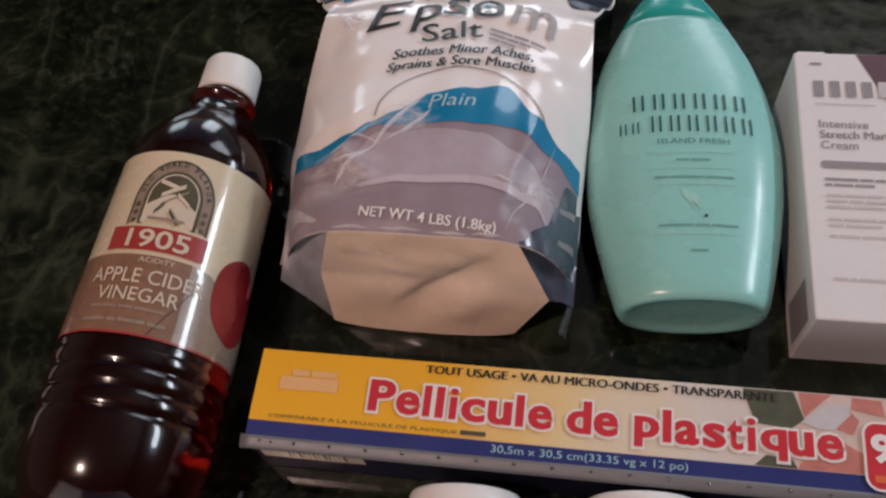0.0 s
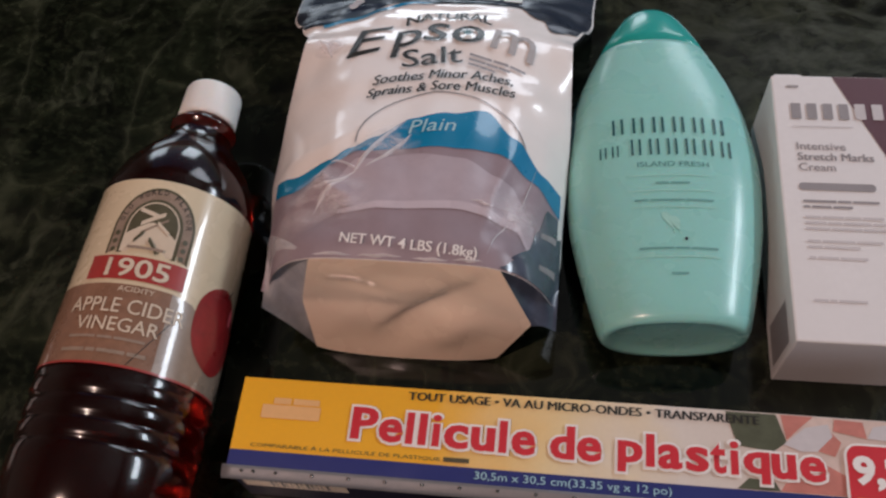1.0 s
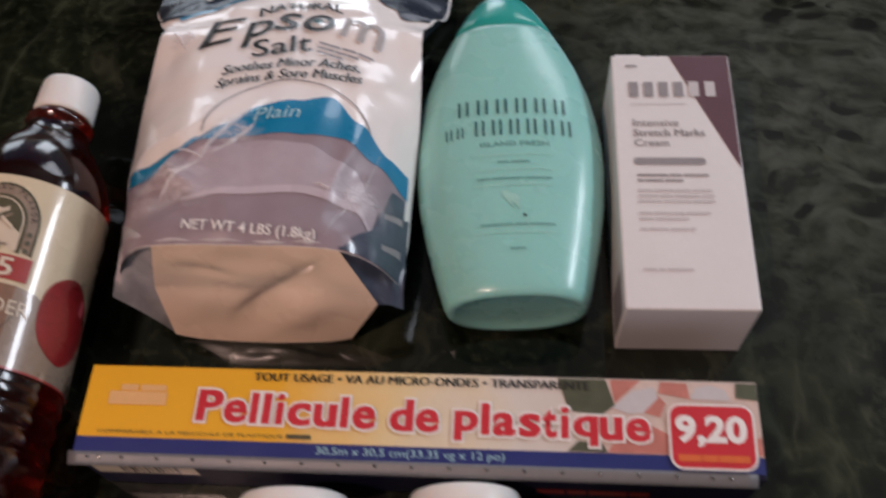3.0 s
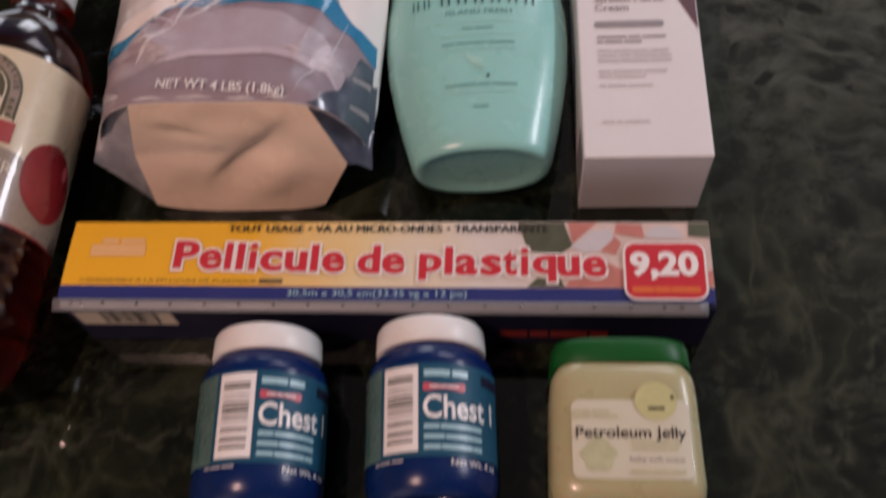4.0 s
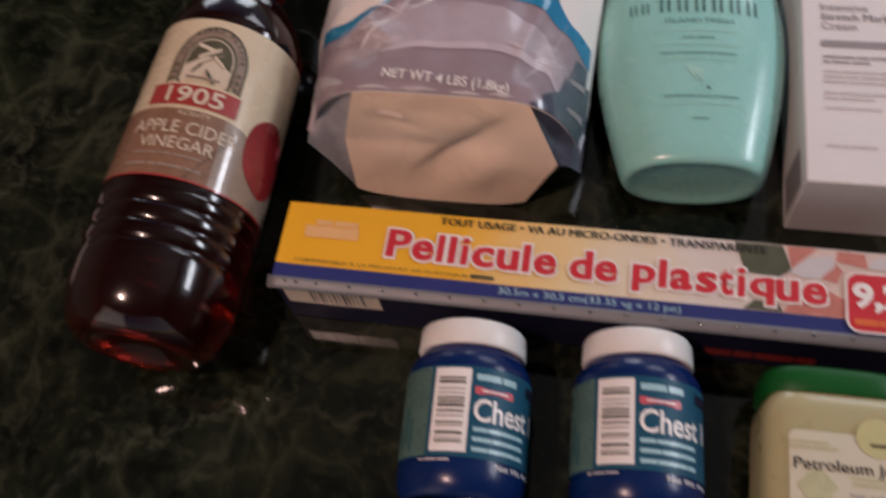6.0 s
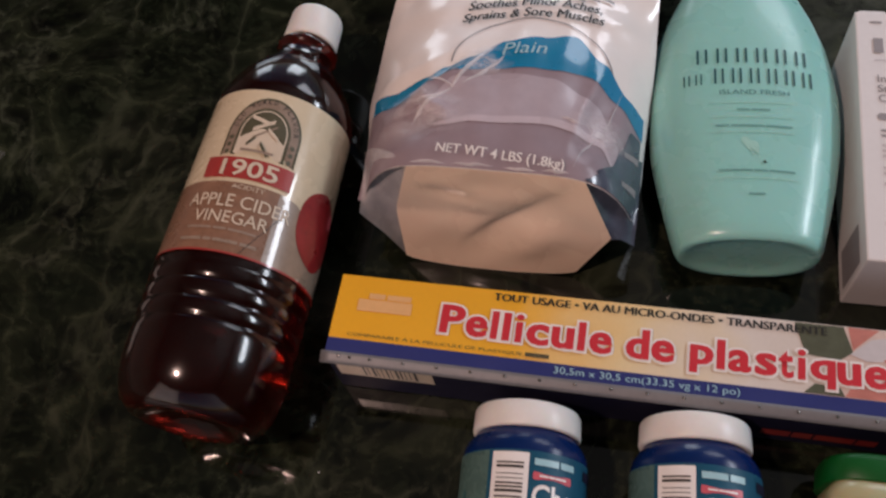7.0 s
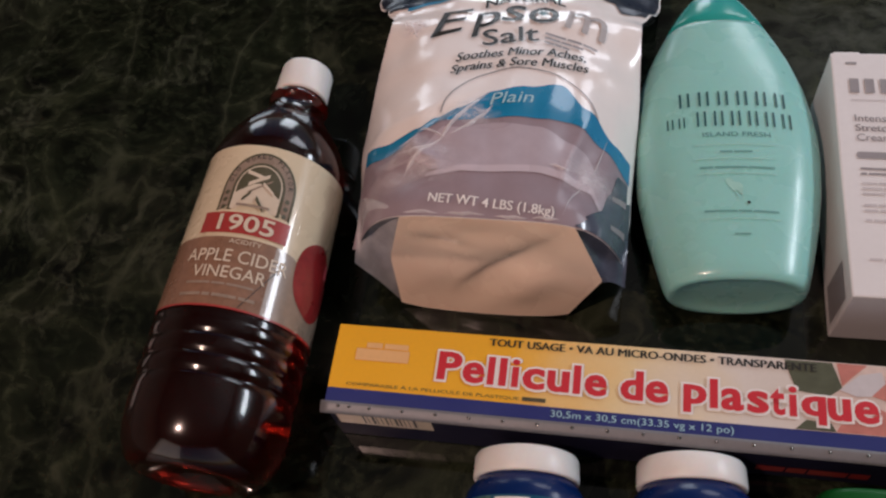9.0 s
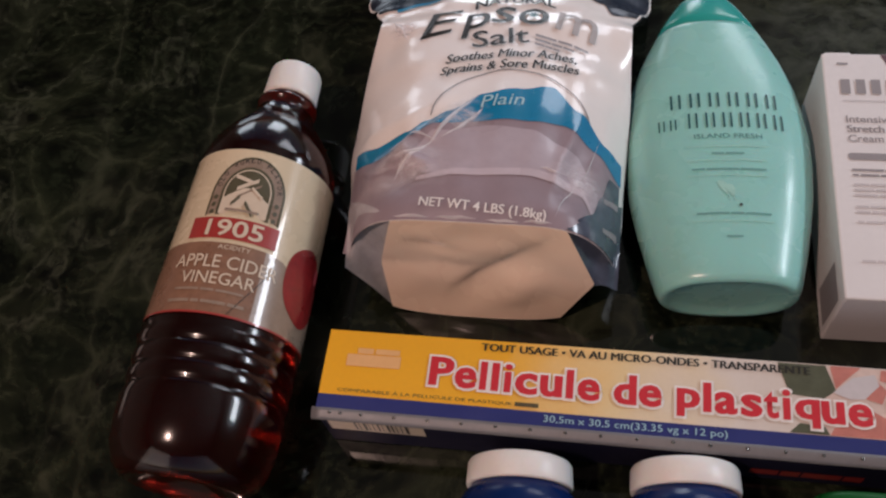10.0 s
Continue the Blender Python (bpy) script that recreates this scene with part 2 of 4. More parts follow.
BAG_TAN = surface("tan_gusset_film", (0.98, 0.75, 0.58), 0.28, 0.10, 120, 26, 0.25, coat=0.35)
BAG_NAVY = surface("navy_film_print", (0.012, 0.018, 0.035), 0.30, 0.3, 120, 40, 0.18, coat=0.2)
BAG_SLATE = surface("slate_foil_print", (0.075, 0.09, 0.13), 0.2, 0.45, 120, 55, 0.4, coat=0.5)
FILM = film_material("clear_seam_film", (0.78, 0.77, 0.80), 0.50)
# near-white, to paint the glints along film creases
CREASE_GLINT = film_material("creased_film_glint", (0.93, 0.90, 0.91), 0.62)
SLEEVE = film_material("clear_sleeve_film", (0.5, 0.5, 0.5), 0.10)
MINT = surface("mint_plastic", (0.28, 0.62, 0.57), 0.28, 0.05, 500, 30, 0.03, coat=0.12, sss=0.15)
TEAL_CAP = surface("teal_plastic", (0.015, 0.36, 0.32), 0.26, 0.05, 500, 30, 0.03, coat=0.2)
INK_TEAL = surface("dark_teal_print", (0.02, 0.10, 0.11), 0.4, 0.15, 300, 60, 0.03)
INK_DEEP = surface("deep_teal_print", (0.06, 0.21, 0.205), 0.4, 0.15, 300, 60, 0.03)
INK_MID = surface("mid_teal_print", (0.13, 0.34, 0.32), 0.4, 0.1, 300, 60, 0.03)
INK_MINT = surface("pale_mint_print", (0.35, 0.66, 0.59), 0.28, 0.1, 300, 60, 0.03)
CARD_WHITE = surface("white_carton", (0.74, 0.725, 0.725), 0.45, 0.05, 300, 30, 0.06)
MAROON = surface("maroon_print", (0.115, 0.05, 0.065), 0.4, 0.1, 300, 40, 0.04)
CARD_YELLOW = fade_material("yellow_to_white_print", [(0.0, (0.88, 0.44, 0.02)), (0.09, (0.88, 0.46, 0.03)), (0.155, (0.80, 0.64, 0.36)), (0.20, (0.72, 0.67, 0.61)), (0.315, (0.56, 0.48, 0.44))], 0, 0.3)
CARD_BLUE = surface("blue_print", (0.025, 0.035, 0.17), 0.35, 0.12, 300, 40, 0.04)
CARD_NAVY = surface("navy_print", (0.010, 0.010, 0.030), 0.62, 0.2, 300, 40, 0.04, spec=0.2)
CARD_ORANGE = surface("peach_print", (0.78, 0.46, 0.20), 0.35, 0.08, 300, 40, 0.04)
PHOTO_PINK = surface("pink_photo_print", (0.58, 0.22, 0.18), 0.35, 0.35, 200, 90, 0.04)
PHOTO_PALE = surface("pale_photo_print", (0.66, 0.52, 0.46), 0.35, 0.2, 200, 90, 0.04)
PHOTO_GREEN = surface("green_photo_print", (0.10, 0.11, 0.07), 0.35, 0.4, 200, 110, 0.04)
INK_AMBER = surface("amber_print", (0.72, 0.16, 0.05), 0.35, 0.15, 300, 40, 0.03)
INK_SCARLET = surface("scarlet_print", (0.60, 0.035, 0.05), 0.35, 0.08, 300, 40, 0.03)
STEEL = surface("cutter_steel", (0.19, 0.19, 0.20), 0.5, 0.12, 400, 60, 0.1, metal=0.2)
STUD = surface("punched_steel", (0.30, 0.28, 0.26), 0.14, 0.2, 400, 60, 0.1, metal=0.95)
JAR_BLUE = surface("cobalt_plastic", (0.002, 0.017, 0.095), 0.26, 0.14, 500, 40, 0.03, spec=0.35)
JAR_LABEL = surface("teal_jar_label", (0.008, 0.085, 0.150), 0.45, 0.25, 300, 50, 0.04, spec=0.25)
JAR_MIST = surface("misty_green_label", (0.085, 0.16, 0.145), 0.3, 0.45, 300, 60, 0.04)
INK_PINK = surface("coral_print", (0.60, 0.10, 0.13), 0.35, 0.1, 300, 60, 0.03)
INK_SKY = surface("pale_blue_print", (0.35, 0.58, 0.64), 0.35, 0.1, 300, 60, 0.03)
LID_GREEN = surface("green_plastic", (0.001, 0.088, 0.014), 0.42, 0.08, 500, 40, 0.03, spec=0.3)
JELLY = surface("cream_plastic", (0.43, 0.40, 0.22), 0.3, 0.05, 500, 40, 0.03, coat=0.2, sss=0.3)
JELLY_LABEL = surface("ivory_label", (0.60, 0.58, 0.45), 0.35, 0.04, 300, 40, 0.03)
INK_LIME = surface("lime_print", (0.54, 0.53, 0.26), 0.35, 0.15, 300, 90, 0.03)
INK_SAGE = surface("sage_print", (0.50, 0.51, 0.31), 0.35, 0.25, 300, 120, 0.03)


# ---- building helpers ----
def smooth(me, on=True):
    for f in me.polygons:
        f.use_smooth = on


def part(name, bm, material, parent, label="", flat=False):
    """Links a bmesh as one mesh under a thing or a part."""
    me = bpy.data.meshes.new(name)
    bm.to_mesh(me)
    bm.free()
    me.materials.append(material)
    smooth(me, not flat)
    ob = new(name, me)
    ob.parent = parent
    if label:
        ob["label"] = label
    return ob


def thing(name, m, label, category, group="", kind=""):
    ob = new(name)
    ob.empty_display_size = 0.02
    ob.matrix_world = m
    return tagged(ob, label, category, group, kind)


def box_bm(x0, x1, y0, y1, z0, z1, bevel=0.0, seg=2):
    bm = bmesh.new()
    bmesh.ops.create_cube(bm, size=1.0, matrix=Matrix.Translation(((x0 + x1) / 2, (y0 + y1) / 2, (z0 + z1) / 2)) @ Matrix.Diagonal((x1 - x0, y1 - y0, z1 - z0, 1)))
    if bevel:
        bmesh.ops.bevel(bm, geom=bm.edges[:], offset=bevel, segments=seg, affect="EDGES", profile=0.6)
    return bm


def loft(rings, closed_ends=True):
    """Joins rings of equally many points."""
    bm = bmesh.new()
    rows = [[bm.verts.new(p) for p in ring] for ring in rings]
    n = len(rows[0])
    for a, b in zip(rows, rows[1:]):
        for i in range(n):
            bm.faces.new((a[i], a[(i + 1) % n], b[(i + 1) % n], b[i]))
    if closed_ends:
        bm.faces.new(rows[0][::-1])
        bm.faces.new(rows[-1])
    bmesh.ops.recalc_face_normals(bm, faces=bm.faces[:])
    return bm


def grid_bm(fn, us, vs):
    bm = bmesh.new()
    rows = [[bm.verts.new(fn(u, v)) for u in us] for v in vs]
    for a, b in zip(rows, rows[1:]):
        for i in range(len(us) - 1):
            bm.faces.new((a[i], a[i + 1], b[i + 1], b[i]))
    return bm


def span(a, b, n):
    return [a + (b - a) * i / (n - 1) for i in range(n)]


def rect_print(name, mapper, x0, x1, y0, y1, material, parent, lift=0.0003, label="", nx=12, ny=6):
    return part(name, grid_bm(lambda u, v: mapper(u, v, lift), span(x0, x1, nx), span(y0, y1, ny)), material, parent, label)


def shape_print(name, mapper, edge, centre, material, parent, lift=0.0003, rings=4, label=""):
    """A print with a free outline, filled in rings round its centre."""
    bm = bmesh.new()
    cx, cy = centre
    rows = [[bm.verts.new(mapper(cx + (x - cx) * k / rings, cy + (y - cy) * k / rings, lift)) for x, y in edge] for k in range(1, rings + 1)]
    mid = bm.verts.new(mapper(cx, cy, lift))
    n = len(edge)
    for i in range(n):
        bm.faces.new((mid, rows[0][i], rows[0][(i + 1) % n]))
        for a, b in zip(rows, rows[1:]):
            bm.faces.new((a[i], b[i], b[(i + 1) % n], a[(i + 1) % n]))
    return part(name, bm, material, parent, label)


def ring_print(name, mapper, cx, cy, rx, ry, width, material, parent, lift=0.0004, a0=0, a1=360):
    def fn(u, v):
        a = radians(u)
        return mapper(cx + (rx - v) * math.cos(a), cy + (ry - v) * math.sin(a), lift)
    return part(name, grid_bm(fn, span(a0, a1, 49), [0, width]), material, parent)


def round_rect(x0, x1, y0, y1, r, n=6):
    pts = []
    for cx, cy, a in ((x1 - r, y1 - r, 0), (x0 + r, y1 - r, 90), (x0 + r, y0 + r, 180), (x1 - r, y0 + r, 270)):
        pts += [(cx + r * math.cos(radians(a + 90 * i / n)), cy + r * math.sin(radians(a + 90 * i / n))) for i in range(n + 1)]
    return pts


def oval(cx, cy, rx, ry, n=32):
    return [(cx + rx * math.cos(2 * math.pi * i / n), cy + ry * math.sin(2 * math.pi * i / n)) for i in range(n)]


def words(name, body, mapper, x0, x1, y0, y1, material, parent, lift=0.0005, bold=0.0, shear=0.0, tilt=0.0, arch=0.0, heavy=0.0):
    """Lettering in the built-in font, fitted into the box x0..x1, y0..y1 of a mapped surface. tilt: degrees; arch: rise of the middle; heavy: widens the strokes, in metres."""
    cu = bpy.data.curves.new("lettering", "FONT")
    cu.body, cu.size, cu.resolution_u, cu.offset, cu.shear = body, 1.0, 3, bold, shear
    tmp = new("lettering_source", cu)
    bpy.context.view_layer.update()
    me = bpy.data.meshes.new_from_object(tmp.evaluated_get(bpy.context.evaluated_depsgraph_get()))
    bpy.data.objects.remove(tmp)
    bpy.data.curves.remove(cu)
    xs, ys = [v.co.x for v in me.vertices], [v.co.y for v in me.vertices]
    ax, bx, ay, by = min(xs), max(xs), min(ys), max(ys)
    ct, st = math.cos(radians(tilt)), math.sin(radians(tilt))
    mx, my = (x0 + x1) / 2, (y0 + y1) / 2
    flat_verts, faces = [tuple(v.co) for v in me.vertices], [tuple(f.vertices) for f in me.polygons]
    if heavy:
        n = len(flat_verts)
        flat_verts, faces = flat_verts * 2, faces + [tuple(i + n for i in f) for f in faces]
        me.clear_geometry()
        me.from_pydata(flat_verts, [], faces)
    half = len(flat_verts) // 2
    for i, v in enumerate(me.vertices):
        s = (v.co.x - ax) / (bx - ax)
        dx = x0 + (x1 - x0) * s - mx
        dy = y0 + (y1 - y0) * (v.co.y - ay) / (by - ay) - my + arch * (1 - (2 * s - 1) ** 2)
        step = 0.0
        if heavy:
            dx += heavy / 2 if i >= half else -heavy / 2
            step = 0.00012 if i >= half else 0.0
        v.co = mapper(mx + dx * ct - dy * st, my + dx * st + dy * ct, lift + step)
    me.materials.append(material)
    me.name = name
    ob = new(name, me)
    ob.parent = parent
    return ob


def bars(name, mapper, x0, x1, y0, y1, lengths, material, parent, lift=0.0005, gap=0.25, tilt=0.0):
    """Writing that cannot be read, as plain bars: a row of strokes with the given relative lengths."""
    bm = bmesh.new()
    total = sum(lengths) + gap * (len(lengths) - 1)
    x, st = x0, math.tan(radians(tilt))
    for ln in lengths:
        w = (x1 - x0) * ln / total
        k = max(2, int(w / 0.004) + 2)
        us = span(x, x + w, k)
        lo = [bm.verts.new(mapper(u, y0 + (u - x0) * st, lift)) for u in us]
        hi = [bm.verts.new(mapper(u, y1 + (u - x0) * st, lift)) for u in us]
        for i in range(k - 1):
            bm.faces.new((lo[i], lo[i + 1], hi[i + 1], hi[i]))
        x += w + (x1 - x0) * gap / total
    return part(name, bm, material, parent)


def plain_row(name, mapper, x0, x1, y0, y1, count, material, parent, lift=0.0005, stroke=0.35, slant=0.0):
    """A brand mark as a row of plain upright bars, each a part of its own."""
    pitch, slope = (x1 - x0) / (count - 1 + stroke), math.tan(radians(slant))
    for i in range(count):
        x = x0 + i * pitch
        rise = (x - x0) * slope
        rect_print(name, mapper, x, x + stroke * pitch, y0 + rise, y1 + rise, material, parent, lift, nx=2, ny=3)


# ---- room ----
def room():
    def slab(name, dims, material, bevel=0.0):
        ob = part(name, box_bm(*dims, bevel), material, None, flat=True)
        return tagged(ob, kind="structure")
    X0, X1, Y0, Y1, Z0, Z1 = -1.7, 1.7, -1.6, 1.9, -0.92, 1.62
    slab("floor", (X0, X1, Y0, Y1, Z0 - 0.1, Z0), FLOOR)
    slab("ceiling", (X0, X1, Y0, Y1, Z1, Z1 + 0.1), CEILING)
    slab("wall_west", (X0 - 0.1, X0, Y0, Y1, Z0, Z1), PLASTER)

    def wall_with_window(name, fixed, a0, a1, w0, w1, h0, h1, along_x):
        bm = bmesh.new()
        for p, q, r, s in ((a0, w0, Z0, Z1), (w1, a1, Z0, Z1), (w0, w1, Z0, h0), (w0, w1, h1, Z1)):
            if along_x:
                piece = box_bm(p, q, fixed, fixed + 0.1, r, s)
            else:
                piece = box_bm(fixed, fixed + 0.1, p, q, r, s)
            me = bpy.data.meshes.new("piece")
            piece.to_mesh(me)
            piece.free()
            bm.from_mesh(me)
            bpy.data.meshes.remove(me)
        tagged(part(name, bm, PLASTER, None, flat=True), kind="structure")

    wall_with_window("wall_north", Y1, X0, X1, -1.25, 1.5, 0.1, 1.4, True)
    # unseen wall, its opening assumed to go with the added south fill
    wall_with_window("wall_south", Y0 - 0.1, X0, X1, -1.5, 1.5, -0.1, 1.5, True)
    wall_with_window("wall_east", X1, Y0, Y1, 0.1, 1.15, 0.65, 1.15, False)
    top = part("countertop", box_bm(-0.95, 1.05, -0.55, 0.62, -0.03, 0.0, 0.003), MARBLE, None, flat=True)
    tagged(top, "polished dark green marble countertop with pale veins", "countertop", kind="structure")
    slab("counter_base", (-0.9, 1.0, -0.5, 0.57, Z0, -0.03), CUPBOARD)


room()


# ---- cling film box ----
def film_box():
    L, D, H = 0.315, 0.046, 0.046
    box = thing("cling_film_box", pose(0, 0, 0), "long yellow, white and blue cardboard box of cling film", "box")
    part("carton", box_bm(0, L, 0.001, D, 0.0, H - 0.0004, 0.0012), CARD_NAVY, box, "dark navy printed card sides", flat=True)

    def top(u, v, lift):
        return (u, v, H + lift + 0.0006 * math.sin(u * 21 + 1.0) * math.sin(v * 70))
    part("lid_panel", grid_bm(lambda u, v: top(u, v, 0.0002), span(0.0005, L - 0.0005, 40), span(0.0106, D, 6)), CARD_YELLOW, box, "yellow panel fading to white")
    rect_print("blue_stripe", top, 0.0005, L - 0.0005, 0.0034, 0.0108, CARD_BLUE, box, 0.0004, nx=40, ny=3)
    # photo of food at one end
    photo = rect_print("photo_ground", top, 0.238, L - 0.0006, 0.0110, D - 0.0006, PHOTO_PALE, box, 0.0004)
    pieces = (([(0.224, 0.0455), (0.246, 0.0455), (0.2500, 0.0330), (0.2440, 0.0285), (0.229, 0.0300)], PHOTO_GREEN),
              ([(0.228, 0.0111), (0.246, 0.0111), (0.2440, 0.0150), (0.233, 0.0160)], PHOTO_GREEN),
              ([(0.246, 0.0111), (0.273, 0.0111), (0.2735, 0.0200), (0.265, 0.0245), (0.252, 0.0215)], PHOTO_PINK),
              ([(0.248, 0.0455), (0.262, 0.0455), (0.2550, 0.0390), (0.250, 0.0340)], PHOTO_PINK),
              ([(0.263, 0.0300), (0.270, 0.0280), (0.273, 0.0345), (0.269, 0.0390)], PHOTO_PINK),
              ([(0.270, 0.0395), (0.284, 0.0370), (0.283, 0.0445), (0.271, 0.0450)], PHOTO_PINK),
              ([(0.2485, 0.0320), (0.2560, 0.0292), (0.2625, 0.0297), (0.2696, 0.0370), (0.2680, 0.0425), (0.2580, 0.0402)], INK_PALE),
              ([(0.284, 0.0370), (0.302, 0.0365), (0.300, 0.0420), (0.293, 0.0440), (0.287, 0.0425)], INK_PALE),
              ([(0.3045, 0.0380), (0.3142, 0.0370), (0.3142, 0.0452), (0.3050, 0.0452)], PHOTO_GREEN),
              ([(0.3118, 0.0115), (0.3142, 0.0115), (0.3142, 0.0200), (0.3118, 0.0190)], PHOTO_PINK))
    for k, (edge, mt) in enumerate(pieces):
        cx, cy = sum(p[0] for p in edge) / len(edge), sum(p[1] for p in edge) / len(edge)
        shape_print("food_slice", top, edge, (cx, cy), mt, photo, 0.0005 + 0.00004 * k, 2)
    # cutter strip along the front edge
    strip = part("cutter_strip", grid_bm(lambda u, v: (u, v - 0.001, H + 0.0008 - 0.0012 * (1 - v / 0.0046) ** 2), span(-0.0015, L - 0.004, 60), span(-0.0014, 0.0046, 5)), STEEL, box, "grey metal cutting strip with punched marks")
    sol = strip.modifiers.new("thickness", "SOLIDIFY")
    sol.thickness = 0.0004
    xs = [0.008, 0.0135] + [0.024 + 0.0168 * i for i in range(16)] + [0.291, 0.299]
    for x in xs:
        bm = bmesh.new()
        bmesh.ops.create_uvsphere(bm, u_segments=8, v_segments=5, radius=0.0010, matrix=Matrix.Translation((x, 0.0012, H + 0.0007)) @ Matrix.Diagonal((1, 0.8, 0.6, 1)))
        part("punch_mark", bm, STUD, strip)
    # lettering
    words("lettering", "TOUT USAGE • VA AU MICRO-ONDES • TRANSPARENTE", top, 0.0805, 0.2385, 0.0400, 0.0440, INK_DARK, box, 0.0010, 0.0, heavy=0.00045)
    # title, letter by letter: left and right edge; the base line falls slightly
    title = (("P", 0.0559, 0.0677), ("e", 0.0688, 0.0794), ("l", 0.0812, 0.0846), ("l", 0.0870, 0.0907), ("i", 0.0932, 0.0970), ("c", 0.0990, 0.1096), ("u", 0.1113, 0.1218), ("l", 0.1238, 0.1274), ("e", 0.1296, 0.1400),
             ("d", 0.1470, 0.1575), ("e", 0.1589, 0.1694), ("p", 0.1769, 0.1874), ("l", 0.1890, 0.1928), ("a", 0.1944, 0.2045), ("s", 0.2065, 0.2159), ("t", 0.2168, 0.2235), ("i", 0.2252, 0.2290), ("q", 0.2310, 0.2417), ("u", 0.2428, 0.2527), ("e", 0.2546, 0.2650))
    rise = {"P": (0, 0.0152), "l": (0, 0.0148), "i": (0, 0.0148), "d": (-0.0003, 0.0148), "p": (-0.0032, 0.0108), "q": (-0.0032, 0.0108), "t": (-0.0002, 0.0134)}
    for b, e, mt, lf in ((0.070, 0.0012, INK_WHITE, 0.0010), (0.026, 0.0, INK_SCARLET, 0.0014)):
        for ch, x0, x1 in title:
            lo, hi = rise.get(ch, (-0.0003, 0.0108))
            base = 0.0195 - 0.0160 * (x0 - 0.056)
            words("title_letter", ch, top, x0 - e, x1 + e, base + lo - e, base + hi + e, mt, box, lf, 0.02 if ch in "li" else b, heavy=0.0005 if ch not in "lit" else 0.0)
    words("lettering", "COMPARABLE À LA PELLICULE DE PLASTIQUE", top, 0.010, 0.098, 0.0122, 0.0146, INK_OLIVE, box, 0.0009)
    bars("mark", top, 0.0995, 0.111, 0.0124, 0.0145, [1], INK_OLIVE, box, 0.0009)
    words("lettering", "30,5m x 30,5 cm(33.35 vg x 12 po)", top, 0.114, 0.2000, 0.0046, 0.0092, INK_SKY, box, 0.0009)
    bars("store_mark", top, 0.017, 0.039, 0.0335, 0.0365, [2, 3], CARD_ORANGE, box, 0.0006)
    bars("store_mark", top, 0.012, 0.040, 0.0265, 0.0330, [1], CARD_ORANGE, box, 0.0006)
    # price badge
    shape_print("badge_rim", top, round_rect(0.2732, 0.3116, 0.0042, 0.0345, 0.006), (0.2924, 0.0193), INK_WHITE, box, 0.0016)
    badge = shape_print("badge", top, round_rect(0.2743, 0.3105, 0.0052, 0.0335, 0.005), (0.2924, 0.0193), INK_SCARLET, box, 0.0018)
    words("price", "9,20", top, 0.2762, 0.3078, 0.0140, 0.0290, INK_WHITE, badge, 0.0022, 0.04)
    bars("small_print", top, 0.2768, 0.3078, 0.0078, 0.0108, [3, 2, 4], INK_AMBER, badge, 0.0022, 0.1)

    def front(u, v, lift):
        return (u, 0.001 - lift, v)
    rect_print("barcode_panel", front, 0.004, 0.054, 0.0215, 0.0435, INK_CREAM, box, 0.0003)
    for i, w in enumerate((2, 1, 3, 1, 1, 2, 1, 3, 2, 1, 1, 3)):
        x = 0.018 + i * 0.0024
        rect_print("barcode_bar", front, x, x + 0.0005 * w, 0.0245, 0.0425, INK_DARK, box, 0.0006, nx=2, ny=2)
    bars("red_print", front, 0.215, 0.268, 0.010, 0.018, [3, 2, 4, 2], INK_RED, box, 0.0004)

    def end(u, v, lift):
        return (L + lift, u, v)
    rect_print("end_print", end, 0.006, 0.040, 0.006, 0.040, INK_RED, box, 0.0003)


film_box()


